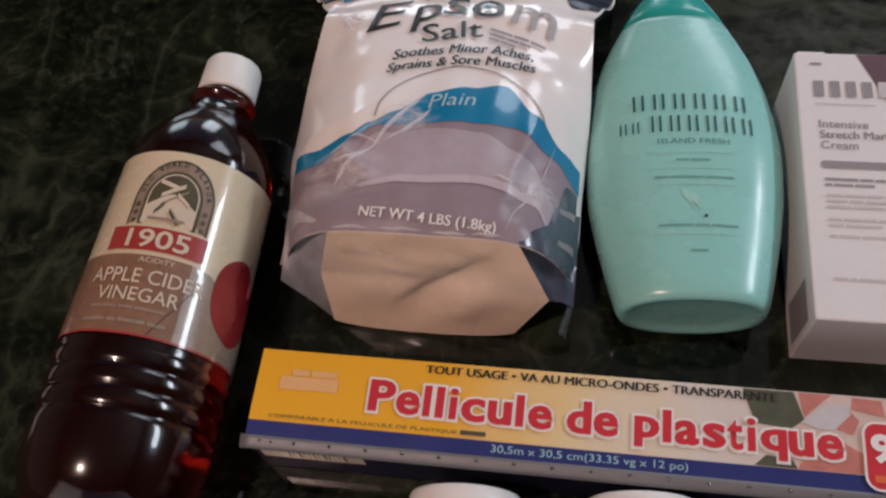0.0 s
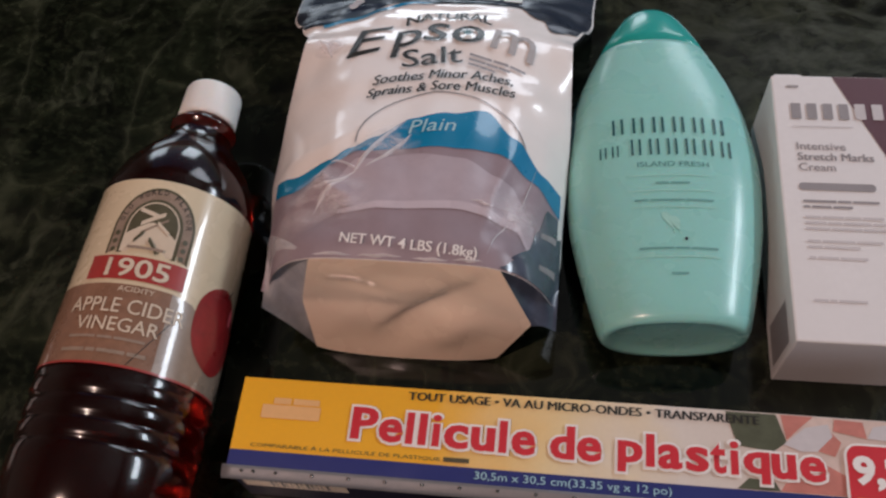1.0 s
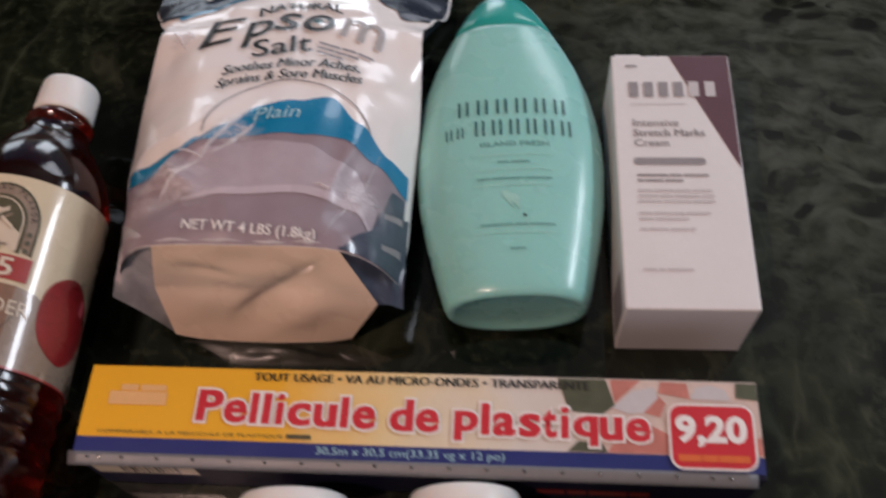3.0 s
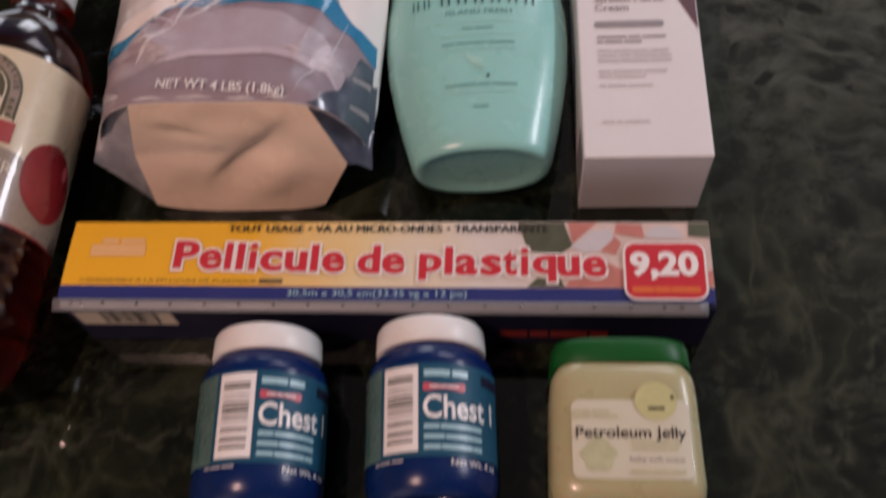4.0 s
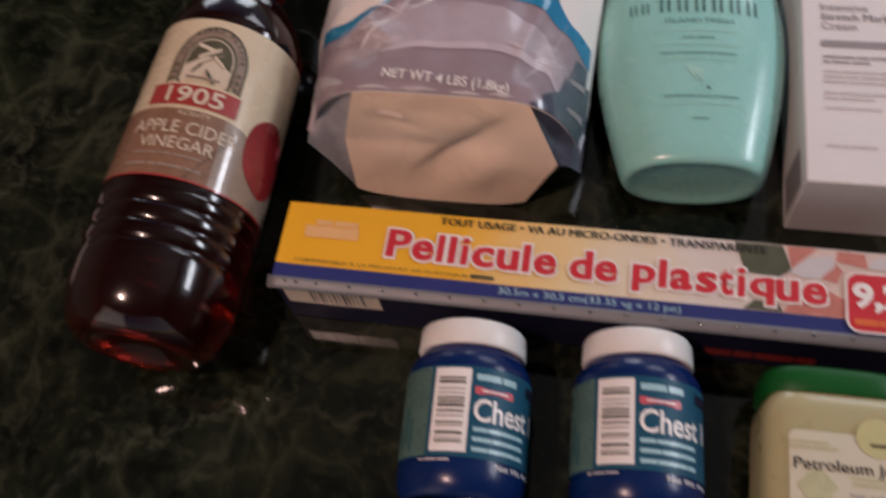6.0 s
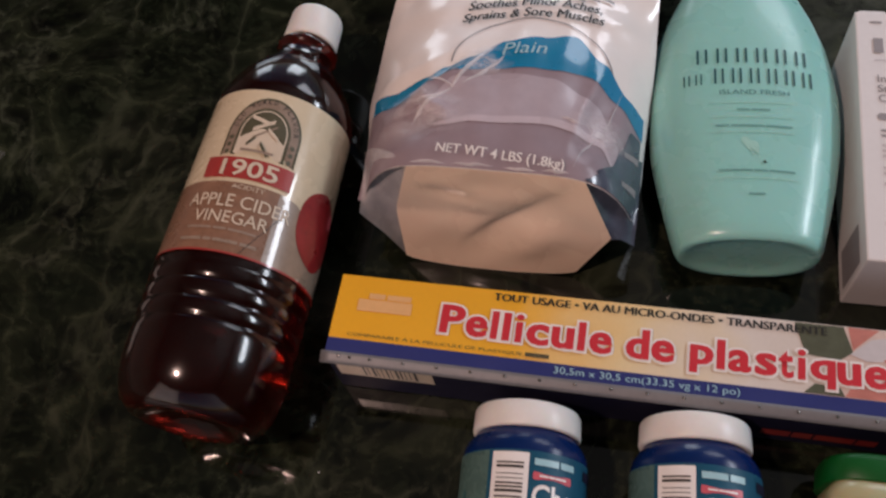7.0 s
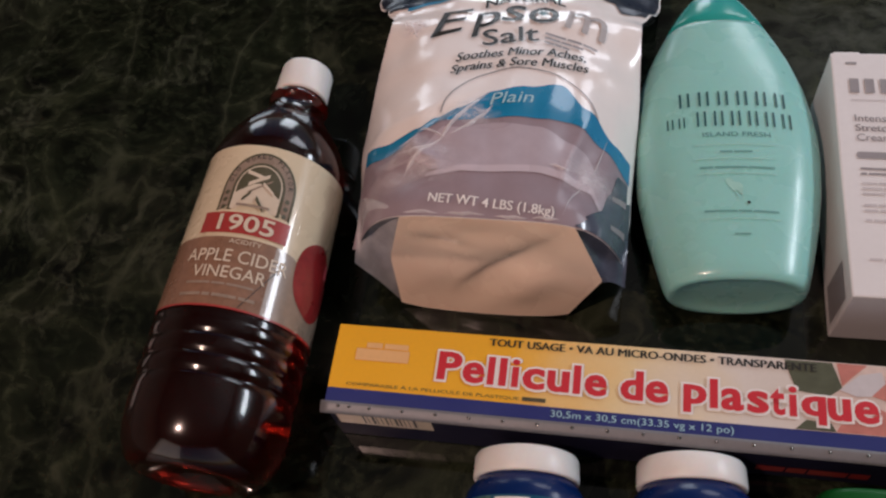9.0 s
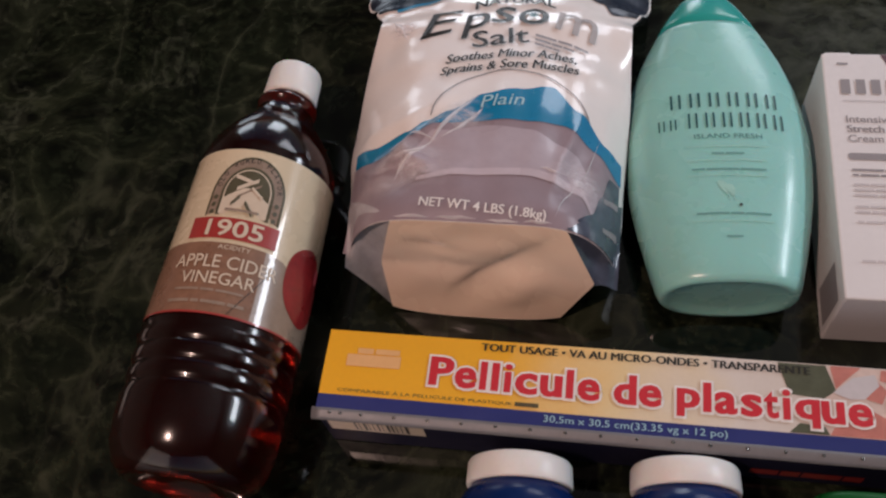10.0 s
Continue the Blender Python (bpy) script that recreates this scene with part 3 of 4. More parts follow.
# ---- cream carton ----
def cream_carton():
    W, L, H = 0.0640, 0.1550, 0.0508
    box = thing("cream_carton", pose(0.2565, 0.0800, 0, 0, 0, 0.5), "white cardboard cream carton with a maroon corner, lying flat", "box")
    part("carton", box_bm(0, W, 0, L, 0, H, 0.0011), CARD_WHITE, box, flat=True)
    part("tuck_flap", box_bm(0.002, 0.016, L - 0.0006, L + 0.0012, 0.004, H - 0.0006, 0.0004), CARD_WHITE, box, flat=True)

    def top(u, v, lift):
        return (u, v, H + lift)
    tri = [(0.0315, L - 0.0008), (W - 0.0008, L - 0.0008), (W - 0.0008, 0.0800)]
    shape_print("maroon_corner", top, tri, (0.054, 0.132), MAROON, box, 0.0003, 1)

    def side(u, v, lift):
        return (W + lift, u, v)
    shape_print("maroon_side", side, [(0.0800, H - 0.001), (0.115, 0.001), (L - 0.001, 0.001), (L - 0.001, H - 0.001)], (0.132, 0.025), MAROON, box, 0.0003, 1)
    plain_row("brand_mark", top, 0.0085, 0.0375, 0.1261, 0.1361, 4, INK_GREY, box, 0.0006, 0.62)
    plain_row("brand_mark", top, 0.0405, 0.0545, 0.1261, 0.1361, 2, INK_PALE, box, 0.0008, 0.62)
    bars("rule", top, 0.0085, 0.0385, 0.1210, 0.1216, [1], INK_PALE, box)
    bars("small_print", top, 0.0075, 0.0135, 0.1466, 0.1480, [1], INK_GREY, box)
    words("lettering", "Intensive", top, 0.0095, 0.0335, 0.1066, 0.1112, INK_GREY, box, 0.0005, 0.012)
    words("lettering", "Stretch Marks", top, 0.0095, 0.0465, 0.1001, 0.1047, INK_GREY, box, 0.0005, 0.0, heavy=0.0004)
    words("lettering", "Cream", top, 0.0095, 0.0275, 0.0937, 0.0984, INK_GREY, box, 0.0005, 0.012)
    shape_print("grey_bar", top, round_rect(0.0085, 0.0455, 0.0822, 0.0866, 0.002), (0.027, 0.0844), INK_GREY, box, 0.0004, 1)
    for y, x1, ln, mt in ((0.0700, 0.046, [5, 2, 4], INK_GREY), (0.0670, 0.033, [1, 3, 3], INK_GREY), (0.0615, 0.047, [3, 4, 3, 4], INK_PALE), (0.0585, 0.048, [3, 2, 4, 2], INK_PALE), (0.0555, 0.048, [4, 5, 4], INK_PALE), (0.0490, 0.045, [2, 5, 4], INK_PALE), (0.0460, 0.034, [2, 5], INK_PALE), (0.0405, 0.037, [1, 3, 4], INK_PALE), (0.0195, 0.034, [2, 1, 4], INK_PALE)):
        bars("small_print", top, 0.0098, x1, 1.082 * y - 0.0007, 1.082 * y + 0.0007, ln, mt, box)

    def left(u, v, lift):
        return (-lift, u, v)
    rect_print("dark_panel", left, 0.004, 0.026, 0.008, 0.040, INK_GREY, box, 0.0003)


cream_carton()


# ---- body powder bottle ----
def mint_bottle():
    bottle = thing("mint_plastic_bottle", pose(0.2048, 0.0868, 0, 0, 0, 3.4), "mint green plastic bottle with teal cap, lying down", "bottle")
    ZC = 0.0272
    keys = [(0.000, 0.0335, 0.0205), (0.0012, 0.0348, 0.0222), (0.004, 0.0362, 0.0234), (0.015, 0.0392, 0.0243), (0.035, 0.0440, 0.0252), (0.055, 0.0478, 0.0258), (0.073, 0.0496, 0.0262), (0.088, 0.0500, 0.0262), (0.103, 0.0485, 0.0260), (0.120, 0.0456, 0.0252), (0.137, 0.0402, 0.0240), (0.150, 0.0346, 0.0228), (0.159, 0.0302, 0.0218)]

    keys = [(y * 1.088, w * 1.034, t * 1.034) for y, w, t in keys]

    def size(y):
        y = max(keys[0][0], min(keys[-1][0], y))
        for (a, wa, ta), (b, wb, tb) in zip(keys, keys[1:]):
            if y <= b:
                f = (y - a) / (b - a)
                return wa + (wb - wa) * f, ta + (tb - ta) * f
        return keys[-1][1:]

    def ring(y, w, t, n=64, p=2.3):
        pts = []
        for i in range(n):
            a = 2 * math.pi * i / n
            c, s = math.cos(a), math.sin(a)
            pts.append((w * math.copysign(abs(c) ** (2 / p), c), y, ZC + t * math.copysign(abs(s) ** (2 / p), s)))
        return pts
    ys = [0.0, 0.0012, 0.004] + span(0.010, 0.1705, 40) + [0.1727]
    inner = [ring(0.0030, 0.010, 0.006), ring(0.0026, 0.0220, 0.0135), ring(0.0016, 0.0285, 0.0178), ring(0.0006, 0.0312, 0.0194)]
    part("body", loft(inner + [ring(y, *size(y)) for y in ys]), MINT, bottle)
    cap = [(0.1730 + (y - 0.1592) * 1.085, w * 1.034, t * 1.034) for y, w, t in ((0.1592, 0.0295, 0.0212), (0.1597, 0.0299, 0.0216), (0.166, 0.0270, 0.0208), (0.172, 0.0238, 0.0196), (0.178, 0.0200, 0.0180), (0.183, 0.0166, 0.0160), (0.187, 0.0128, 0.0130), (0.189, 0.0085, 0.0090), (0.1897, 0.003, 0.003))]
    part("cap", loft([ring(y, w, t) for y, w, t in cap]), TEAL_CAP, bottle, "darker teal cap")

    def face(u, v, lift):
        w, t = size(v)
        r = max(0.0, 1 - abs(u / w) ** 2.3)
        return (u, v, ZC + t * r ** (1 / 2.3) + lift)
    # a brand mark of two rows: plain thin uprights, two for each character
    for x0, x1, y0, y1, count, lean in ((-0.0280, 0.0345, 0.1055, 0.1155, 6, 0.0), (-0.0190, 0.0365, 0.0915, 0.1015, 6, 0.0), (-0.0345, -0.0222, 0.0915, 0.0985, 2, 0.0)):
        pitch = (x1 - x0) / count
        for i in range(count):
            for k in (0.10, 0.52):
                x = x0 + (i + k) * pitch
                rect_print("brand_mark", face, x, x + 0.125 * pitch, y0, y1, INK_TEAL, bottle, 0.0006, nx=2, ny=3)
    words("lettering", "ISLAND FRESH", face, -0.0155, 0.0205, 0.0843, 0.0873, INK_DEEP, bottle)
    for y, x0, x1, ln in ((0.0745, -0.007, 0.010, [2, 3]), (0.0645, -0.018, 0.021, [2, 5, 4]), (0.0375, -0.017, 0.021, [5, 2, 4]), (0.0240, -0.0025, 0.0055, [1])):
        bars("small_print", face, x0, x1, y - 0.0005, y + 0.0005, ln, INK_MID, bottle)
    for y in (0.0790, 0.0700, 0.0605, 0.0330):
        bars("pale_rule", face, -0.020, 0.022, y - 0.0003, y + 0.0003, [1], INK_MINT, bottle)
    # pale swirl
    for k, (cx, cy, ry, lean) in enumerate(((-0.0015, 0.0515, 0.0062, 0.35), (0.0020, 0.0500, 0.0052, 0.30))):
        edge = [(cx + 0.0014 * math.sin(a) + lean * -ry * math.cos(a) + 0.0012 * math.sin(2 * a), cy + ry * math.cos(a)) for a in span(0, 2 * math.pi * 27 / 28, 28)]
        shape_print("pale_emblem", face, edge, (cx, cy), INK_MINT, bottle, 0.00025 + 0.0001 * k, 2)
    shape_print("dark_spot", face, oval(0.0058, 0.0425, 0.0009, 0.0009, 10), (0.0058, 0.0425), INK_DARK, bottle, 0.0006, 1)


mint_bottle()


# ---- salt bag ----
def salt_bag():
    OX, OY = 0.070, 0.0785

    def along(y):
        return 0.0955 + (y - 0.103) * 1.13 + 0.10 * max(0.0, y - 0.16)
    bag = thing("salt_bag", pose(OX, OY, 0), "white, teal and mauve plastic bag full of bath salt", "bag")

    def lerp(keys, y):
        if y <= keys[0][0]:
            return keys[0][1]
        for (a, p), (b, q) in zip(keys, keys[1:]):
            if y <= b:
                f = (y - a) / (b - a)
                f = f * f * (3 - 2 * f)
                return p + (q - p) * f
        return keys[-1][1]
    left_k = [(0.104, -0.0005), (0.13, -0.006), (0.16, -0.010), (0.20, -0.008), (0.234, -0.0035), (0.246, -0.011), (0.266, -0.024), (0.315, -0.029)]
    right_k = [(0.100, 0.145), (0.13, 0.148), (0.19, 0.150), (0.236, 0.149), (0.252, 0.156), (0.266, 0.161), (0.315, 0.164)]
    mid_k = [(0.100, 0.0785), (0.112, 0.0815), (0.165, 0.0775), (0.195, 0.0710), (0.222, 0.0655), (0.240, 0.0605), (0.254, 0.0555), (0.266, 0.045), (0.282, 0.030), (0.298, 0.018), (0.315, 0.008)]
    edge_k = [(0.100, 0.036), (0.14, 0.036), (0.165, 0.038), (0.20, 0.045), (0.230, 0.054), (0.245, 0.044), (0.262, 0.026), (0.315, 0.004)]

    def wrinkle(x, y):
        v = Vector((x * 26, y * 16, 0.3))
        fold = 0.0016 * noise.noise(v) + 0.0010 * noise.noise(v * 2.7)
        # pinched folds that run from the middle to the lower corner
        d = (x - 0.040) * 0.80 + (y - 0.150) * 0.60
        e = -(x - 0.040) * 0.60 + (y - 0.150) * 0.80
        fold += 0.0024 * math.exp(-(e / 0.004) ** 2) * math.exp(-(d / 0.030) ** 2)
        fold -= 0.0018 * math.exp(-((e - 0.008) / 0.004) ** 2) * math.exp(-(d / 0.026) ** 2)
        fold += 0.0007 * noise.noise(Vector((x * 95, y * 30, 7.1))) * math.exp(-((y - 0.104) / 0.010) ** 2)
        fold += 0.0011 * noise.noise(Vector((x * 40, y * 62, 4.4))) * (0.35 + math.exp(-((x - 0.012) / 0.025) ** 2) + math.exp(-((x - 0.135) / 0.02) ** 2) + math.exp(-((y - 0.245) / 0.012) ** 2))
        e2 = math.exp(-(((x - 0.030) / 0.026) ** 2 + ((y - 0.142) / 0.022) ** 2))
        fold += e2 * 0.0042 * (1 - 2.2 * abs(noise.noise(Vector((x * 34 + y * 22, y * 46 - x * 20, 9.3)))))
        e3 = math.exp(-(((x - 0.118) / 0.012) ** 2 + ((y - 0.150) / 0.030) ** 2))
        fold += e3 * 0.0030 * (1 - 2.0 * abs(noise.noise(Vector((x * 60 - y * 12, y * 24, 3.7)))))
        return fold

    def height(x, y):
        a, b = lerp(left_k, y), lerp(right_k, y)
        u = max(0.0, min(1.0, (x - a) / (b - a)))
        s = abs(2 * u - 1)
        top, low = lerp(mid_k, y), lerp(edge_k, y)
        k = (1 - s ** lerp([(0.100, 5.5), (0.125, 3.8), (0.17, 3.0)], y)) ** 0.9
        taper = max(0.0, min(1.0, (top - 0.012) / 0.03)) * min(1.0, (1 - s) * 6) * max(0.15, min(1.0, (y - 0.100) / 0.02))
        return low + (top - low) * k + wrinkle(x, y) * taper

    def face(x, y, lift):
        return (x - OX, along(y) - OY, height(x, y) + lift)
    ys = span(0.103, 0.315, 150)

    def sheet(u, v):
        a, b = lerp(left_k, v), lerp(right_k, v)
        x = a + (b - a) * u
        return face(x, v, 0.0)

    def under(u, v):
        a, b = lerp(left_k, v), lerp(right_k, v)
        s = abs(2 * u - 1)
        z = lerp(edge_k, v) * s ** 5
        return (a + (b - a) * u - OX, along(v) - OY, z + 0.0004)
    body = part("body", grid_bm(sheet, span(0, 1, 110), ys), BAG_WHITE, bag, "glossy white film front")
    part("back", grid_bm(under, span(0, 1, 32), span(0.103, 0.315, 30)), BAG_SLATE, bag)

    # gusset: from the front fold down to the counter
    def gusset(u, v):
        def row(w):
            if w == 2:
                x = 0.0290 + (0.1200 - 0.0290) * u
                return Vector((x, along(0.103), height(x, 0.103)))
            if w == 1:
                x = 0.0180 + (0.1350 - 0.0180) * u
                return Vector((x, 0.0925 - 0.007 * u + 0.0015 * math.sin(math.pi * u), 0.038 + 0.0025 * math.sin(math.pi * u)))
            x = 0.0210 + (0.1175 - 0.0210) * u
            return Vector((x, 0.0785 + 0.002 * (2 * u - 1) ** 2, 0.0006 + 0.004 * abs(2 * u - 1) ** 6))
        w = v * 2
        p = row(0).lerp(row(1), w) if w <= 1 else row(1).lerp(row(2), w - 1)
        k = math.sin(math.pi * v) * math.sin(math.pi * u)
        d = (u - 0.62) * 0.75 - (v - 0.56) * 0.62
        f = 0.0044 * math.exp(-(d / (0.13 if d > 0 else 0.048)) ** 2) * (1 if u > 0.46 else max(0.0, (u - 0.30) / 0.16))
        g = 0.0035 * math.exp(-(((u - 0.2) * 0.3 + (v - 0.72)) / 0.06) ** 2) * math.exp(-((u - 0.2) / 0.16) ** 2)
        p.y += k * (f + g + 0.003 * noise.noise(Vector((u * 5, v * 4, 2.0))))
        return (p.x - OX, p.y - OY, p.z)
    part("gusset", grid_bm(gusset, span(0, 1, 60), span(0, 1, 40)), BAG_TAN, bag, "tan folded bottom gusset with creases")

    # seam wings beside the gusset
    def wing(p0, pm, p1, q0, q1, wave):
        p0, pm, p1, q0, q1 = map(Vector, (p0, pm, p1, q0, q1))
        def fn(u, v):
            inner = p0.lerp(pm, 2 * v) if v < 0.5 else pm.lerp(p1, 2 * v - 1)
            a = inner.lerp(q0.lerp(q1, v), u)
            bow = wave * math.sin(math.pi * u) * (0.6 + 0.4 * math.sin(7 * v + 3 * u))
            z = a.z + bow
            if a.y > 0.0870:
                f = min(1.0, (a.y - 0.0870) / 0.0086) * max(0.0, 1 - 2 * v * (1 - u)) * min(1.0, 4 * u)
                z = max(z, z + (height(a.x, max(0.103 + (a.y - 0.0955) / 1.13, 0.1032)) + 0.0014 - z) * f * f * (3 - 2 * f))
            return (a.x - OX, a.y - OY, z)
        return fn
    part("side_seam", grid_bm(wing((0.0295, 0.0958, 0.0780), (0.0182, 0.0922, 0.0380), (0.0205, 0.0815, 0.0050), (-0.0060, 0.1260, 0.0380), (0.0010, 0.0830, 0.0455), 0.003), span(0, 1, 14), span(0, 1, 14)), FILM, bag, "clear silvery heat-sealed seam")
    part("side_seam", grid_bm(wing((0.1190, 0.0960, 0.0760), (0.1270, 0.0906, 0.0565), (0.1350, 0.0853, 0.0370), (0.1475, 0.1330, 0.0360), (0.1470, 0.0862, 0.0305), 0.003), span(0, 1, 14), span(0, 1, 14)), BAG_SLATE, bag, "slate blue shiny seam")

    # print on the front
    def table(*keys):
        return lambda x: lerp(keys, x)
    band_high = table((-0.004, 0.1530), (0.012, 0.1500), (0.030, 0.1545), (0.040, 0.1600), (0.052, 0.1645), (0.069, 0.1755), (0.088, 0.1800), (0.106, 0.1835), (0.122, 0.1710), (0.137, 0.1600), (0.147, 0.1570))
    band_low = table((-0.004, 0.1450), (0.012, 0.1415), (0.030, 0.1470), (0.047, 0.1550), (0.065, 0.1590), (0.090, 0.1612), (0.112, 0.1620), (0.132, 0.1535), (0.147, 0.1450))

    def strip(lo, hi, x0, x1, lift, k=8, n=60):
        def fn(u, v):
            return face(u, lo(u) + (hi(u) - lo(u)) * v, lift)
        return grid_bm(fn, span(x0, x1, n), span(0, 1, k))
    part("mauve_print", strip(lambda x: 0.1032, lambda x: band_low(x) + 0.001, -0.0045, 0.1455, 0.0005, 40, 100), BAG_MAUVE, bag, "mauve photo print")
    part("teal_band", strip(band_low, band_high, -0.0032, 0.1462, 0.0009, 14, 100), BAG_TEAL, bag, "bright teal blue band")
    part("lilac_print", strip(table((0.030, 0.1335), (0.045, 0.1270), (0.061, 0.1280), (0.098, 0.1310), (0.125, 0.1270), (0.134, 0.1170)), table((0.030, 0.1350), (0.047, 0.1515), (0.074, 0.1565), (0.096, 0.1565), (0.121, 0.1470), (0.134, 0.1300)), 0.030, 0.134, 0.0009, 24, 80), BAG_LILAC, bag, "pale lilac cup print")
    part("lilac_rim", strip(table((0.040, 0.1235), (0.061, 0.1262), (0.098, 0.1288), (0.125, 0.1245), (0.134, 0.1150)), table((0.040, 0.1255), (0.061, 0.1300), (0.098, 0.1330), (0.125, 0.1290), (0.134, 0.1172)), 0.040, 0.134, 0.0010, 4, 60), BAG_PALE, bag)
    part("slate_print", strip(table((0.120, 0.1035), (0.1455, 0.1035)), table((0.120, 0.1045), (0.130, 0.1120), (0.136, 0.1300), (0.140, 0.1440), (0.1455, 0.1440)), 0.120, 0.1455, 0.0012, 10, 24), BAG_SLATE, bag, "slate blue print")
    for i in (0, 2):
        part("pale_stripe", strip(table((0.137, 0.112 + 0.008 * i), (0.1455, 0.114 + 0.008 * i)), table((0.137, 0.1145 + 0.008 * i), (0.1455, 0.1175 + 0.008 * i)), 0.1375, 0.1450, 0.0016, 3, 8), INK_GREY, bag)
    hem = ((-0.010, 0.2440), (0.004, 0.2435), (0.021, 0.2455), (0.059, 0.2570), (0.086, 0.2625), (0.117, 0.2595), (0.135, 0.2490), (0.147, 0.2410), (0.160, 0.2440))
    hem_at = table(*hem)

    def header(u, v):
        lo = hem_at(-0.010 + 0.170 * u)
        y = lo + (0.3145 - lo) * v
        a, b = lerp(left_k, y), lerp(right_k, y)
        return face(a + 0.0012 + (b - a - 0.0024) * u, y, 0.0007)
    part("navy_header", grid_bm(header, span(0, 1, 110), span(0, 1, 60)), BAG_NAVY, bag, "navy header with the seal")
    part("teal_rule", strip(table(*((x, y - 0.0022) for x, y in hem)), table(*hem), 0.004, 0.110, 0.0010, 3, 60), BAG_TEAL, bag)
    # pinched folds in the clear outer film, coloured whitish to paint their glints
    def fold(x0, y0, x1, y1, wide, rise, bend=0.0):
        bm, k = bmesh.new(), 14
        ln = math.hypot(x1 - x0, y1 - y0)
        nx, ny = -(y1 - y0) / ln, (x1 - x0) / ln
        rows = []
        for i in range(k + 1):
            f = i / k
            w = wide * math.sin(math.pi * (0.04 + 0.92 * f)) * (0.75 + 0.5 * noise.noise(Vector((x0 * 300 + 5 * f, y1 * 300, 1.7))))
            b = bend * math.sin(math.pi * f) + 0.0006 * noise.noise(Vector((x1 * 200, f * 4, 3.1)))
            cx, cy = x0 + (x1 - x0) * f + nx * b, y0 + (y1 - y0) * f + ny * b
            rows.append([bm.verts.new(face(cx + nx * o * w, cy + ny * o * w, 0.0012 + h * rise * math.sin(math.pi * f))) for o, h in ((-1, 0), (-0.4, 0.6), (0, 1), (0.5, 0.45), (1, 0))])
        for a, b in zip(rows, rows[1:]):
            for i in range(4):
                bm.faces.new((a[i], a[i + 1], b[i + 1], b[i]))
        part("film_fold_glint", bm, CREASE_GLINT, bag)
    for row in ((0.0440, 0.1440, 0.0665, 0.1750, 0.0019, 0.0016, 0.001), (0.0500, 0.1480, 0.0700, 0.1665, 0.0018, 0.0012, -0.001), (0.0290, 0.1500, 0.0480, 0.1455, 0.0008, 0.0012, 0.001), (0.0200, 0.1460, 0.0300, 0.1490, 0.0010, 0.0010, 0.0),
                (0.0455, 0.1455, 0.0260, 0.1370, 0.0016, 0.0012, 0.002), (0.0400, 0.1400, 0.0270, 0.1250, 0.0018, 0.0012, -0.002),
                (0.1330, 0.1600, 0.1230, 0.1280, 0.0005, 0.0010, 0.001), (0.1235, 0.1300, 0.1130, 0.1075, 0.0004, 0.0008, -0.001), (0.1035, 0.1345, 0.1140, 0.1315, 0.0009, 0.0012, 0.001), (0.0310, 0.1046, 0.0500, 0.1043, 0.0009, 0.0018, 0.0002), (0.0530, 0.1043, 0.0740, 0.1044, 0.0009, 0.0020, 0.0003), (0.0790, 0.1044, 0.0960, 0.1043, 0.0008, 0.0018, -0.0002), (0.0980, 0.1043, 0.1120, 0.1046, 0.0008, 0.0018, 0.0002), (0.0050, 0.2300, 0.0160, 0.2170, 0.0022, 0.0016, 0.001), (0.0120, 0.2280, 0.0210, 0.2230, 0.0018, 0.0014, 0.0)):
        fold(*row)
    # pale patches that paint the sheen on the crumpled film
    for cx, cy, rx, ry in ((0.0330, 0.1310, 0.036, 0.030), (0.0610, 0.1620, 0.020, 0.014), (0.1250, 0.1330, 0.018, 0.022), (0.0130, 0.2240, 0.014, 0.014)):
        bm = grid_bm(lambda u, v: face(cx + rx * u, cy + ry * v, 0.0019), span(-1, 1, 30), span(-1, 1, 30))
        bmesh.ops.translate(bm, verts=bm.verts, vec=(OX - cx, OY - along(cy), 0))
        patch = part("crumpled_film_sheen", bm, crumple_sheen_material(max(rx, ry)), bag, "crumpled clear film with painted whitish sheen")
        patch.location = (cx - OX, along(cy) - OY, 0)
    ring_print("oval_line", face, 0.085, 0.160, 0.0440, 0.0330, 0.0007, INK_GREY, bag, 0.0007, 5, 175)

    words("lettering", "NATURAL", face, 0.0550, 0.1030, 0.2375, 0.2432, INK_DARK, bag, 0.0014, 0.0, tilt=2, arch=0.0045, heavy=0.0006)
    # the large word climbs letter by letter and falls away again at its end, greyed to paint the film's sheen
    for ch, cx, cy, w, h, tilt, lean, mt in (("E", 0.0365, 0.2250, 0.0270, 0.0165, 13, 0.30, INK_DARK), ("p", 0.0570, 0.2240, 0.0185, 0.0175, 14, 0.25, INK_DARK), ("s", 0.0730, 0.2320, 0.0140, 0.0130, 5, 0.15, INK_DARK), ("o", 0.0910, 0.2308, 0.0180, 0.0130, -2, 0.0, INK_DARK), ("m", 0.1168, 0.2255, 0.0260, 0.0135, -17, -0.1, INK_SHEEN)):
        words("large_letter", ch, face, cx - w / 2, cx + w / 2, cy - h / 2, cy + h / 2, mt, bag, 0.0014, 0.0, shear=lean, tilt=tilt, heavy=0.0004)
    for k, a in enumerate((35, 70, 110, 145)):
        cx, cy = 0.0906 + 0.0016 * math.cos(radians(a)), 0.2300 + 0.0022 * math.sin(radians(a))
        shape_print("leaf", face, [(cx + 0.0020 * math.cos(t) * math.cos(radians(a)) - 0.0008 * math.sin(t) * math.sin(radians(a)), cy + 0.0020 * math.cos(t) * math.sin(radians(a)) + 0.0008 * math.sin(t) * math.cos(radians(a))) for t in span(0, 2 * math.pi * 11 / 12, 12)], (cx, cy), INK_TEAL, bag, 0.0016 + 0.0001 * k, 1)
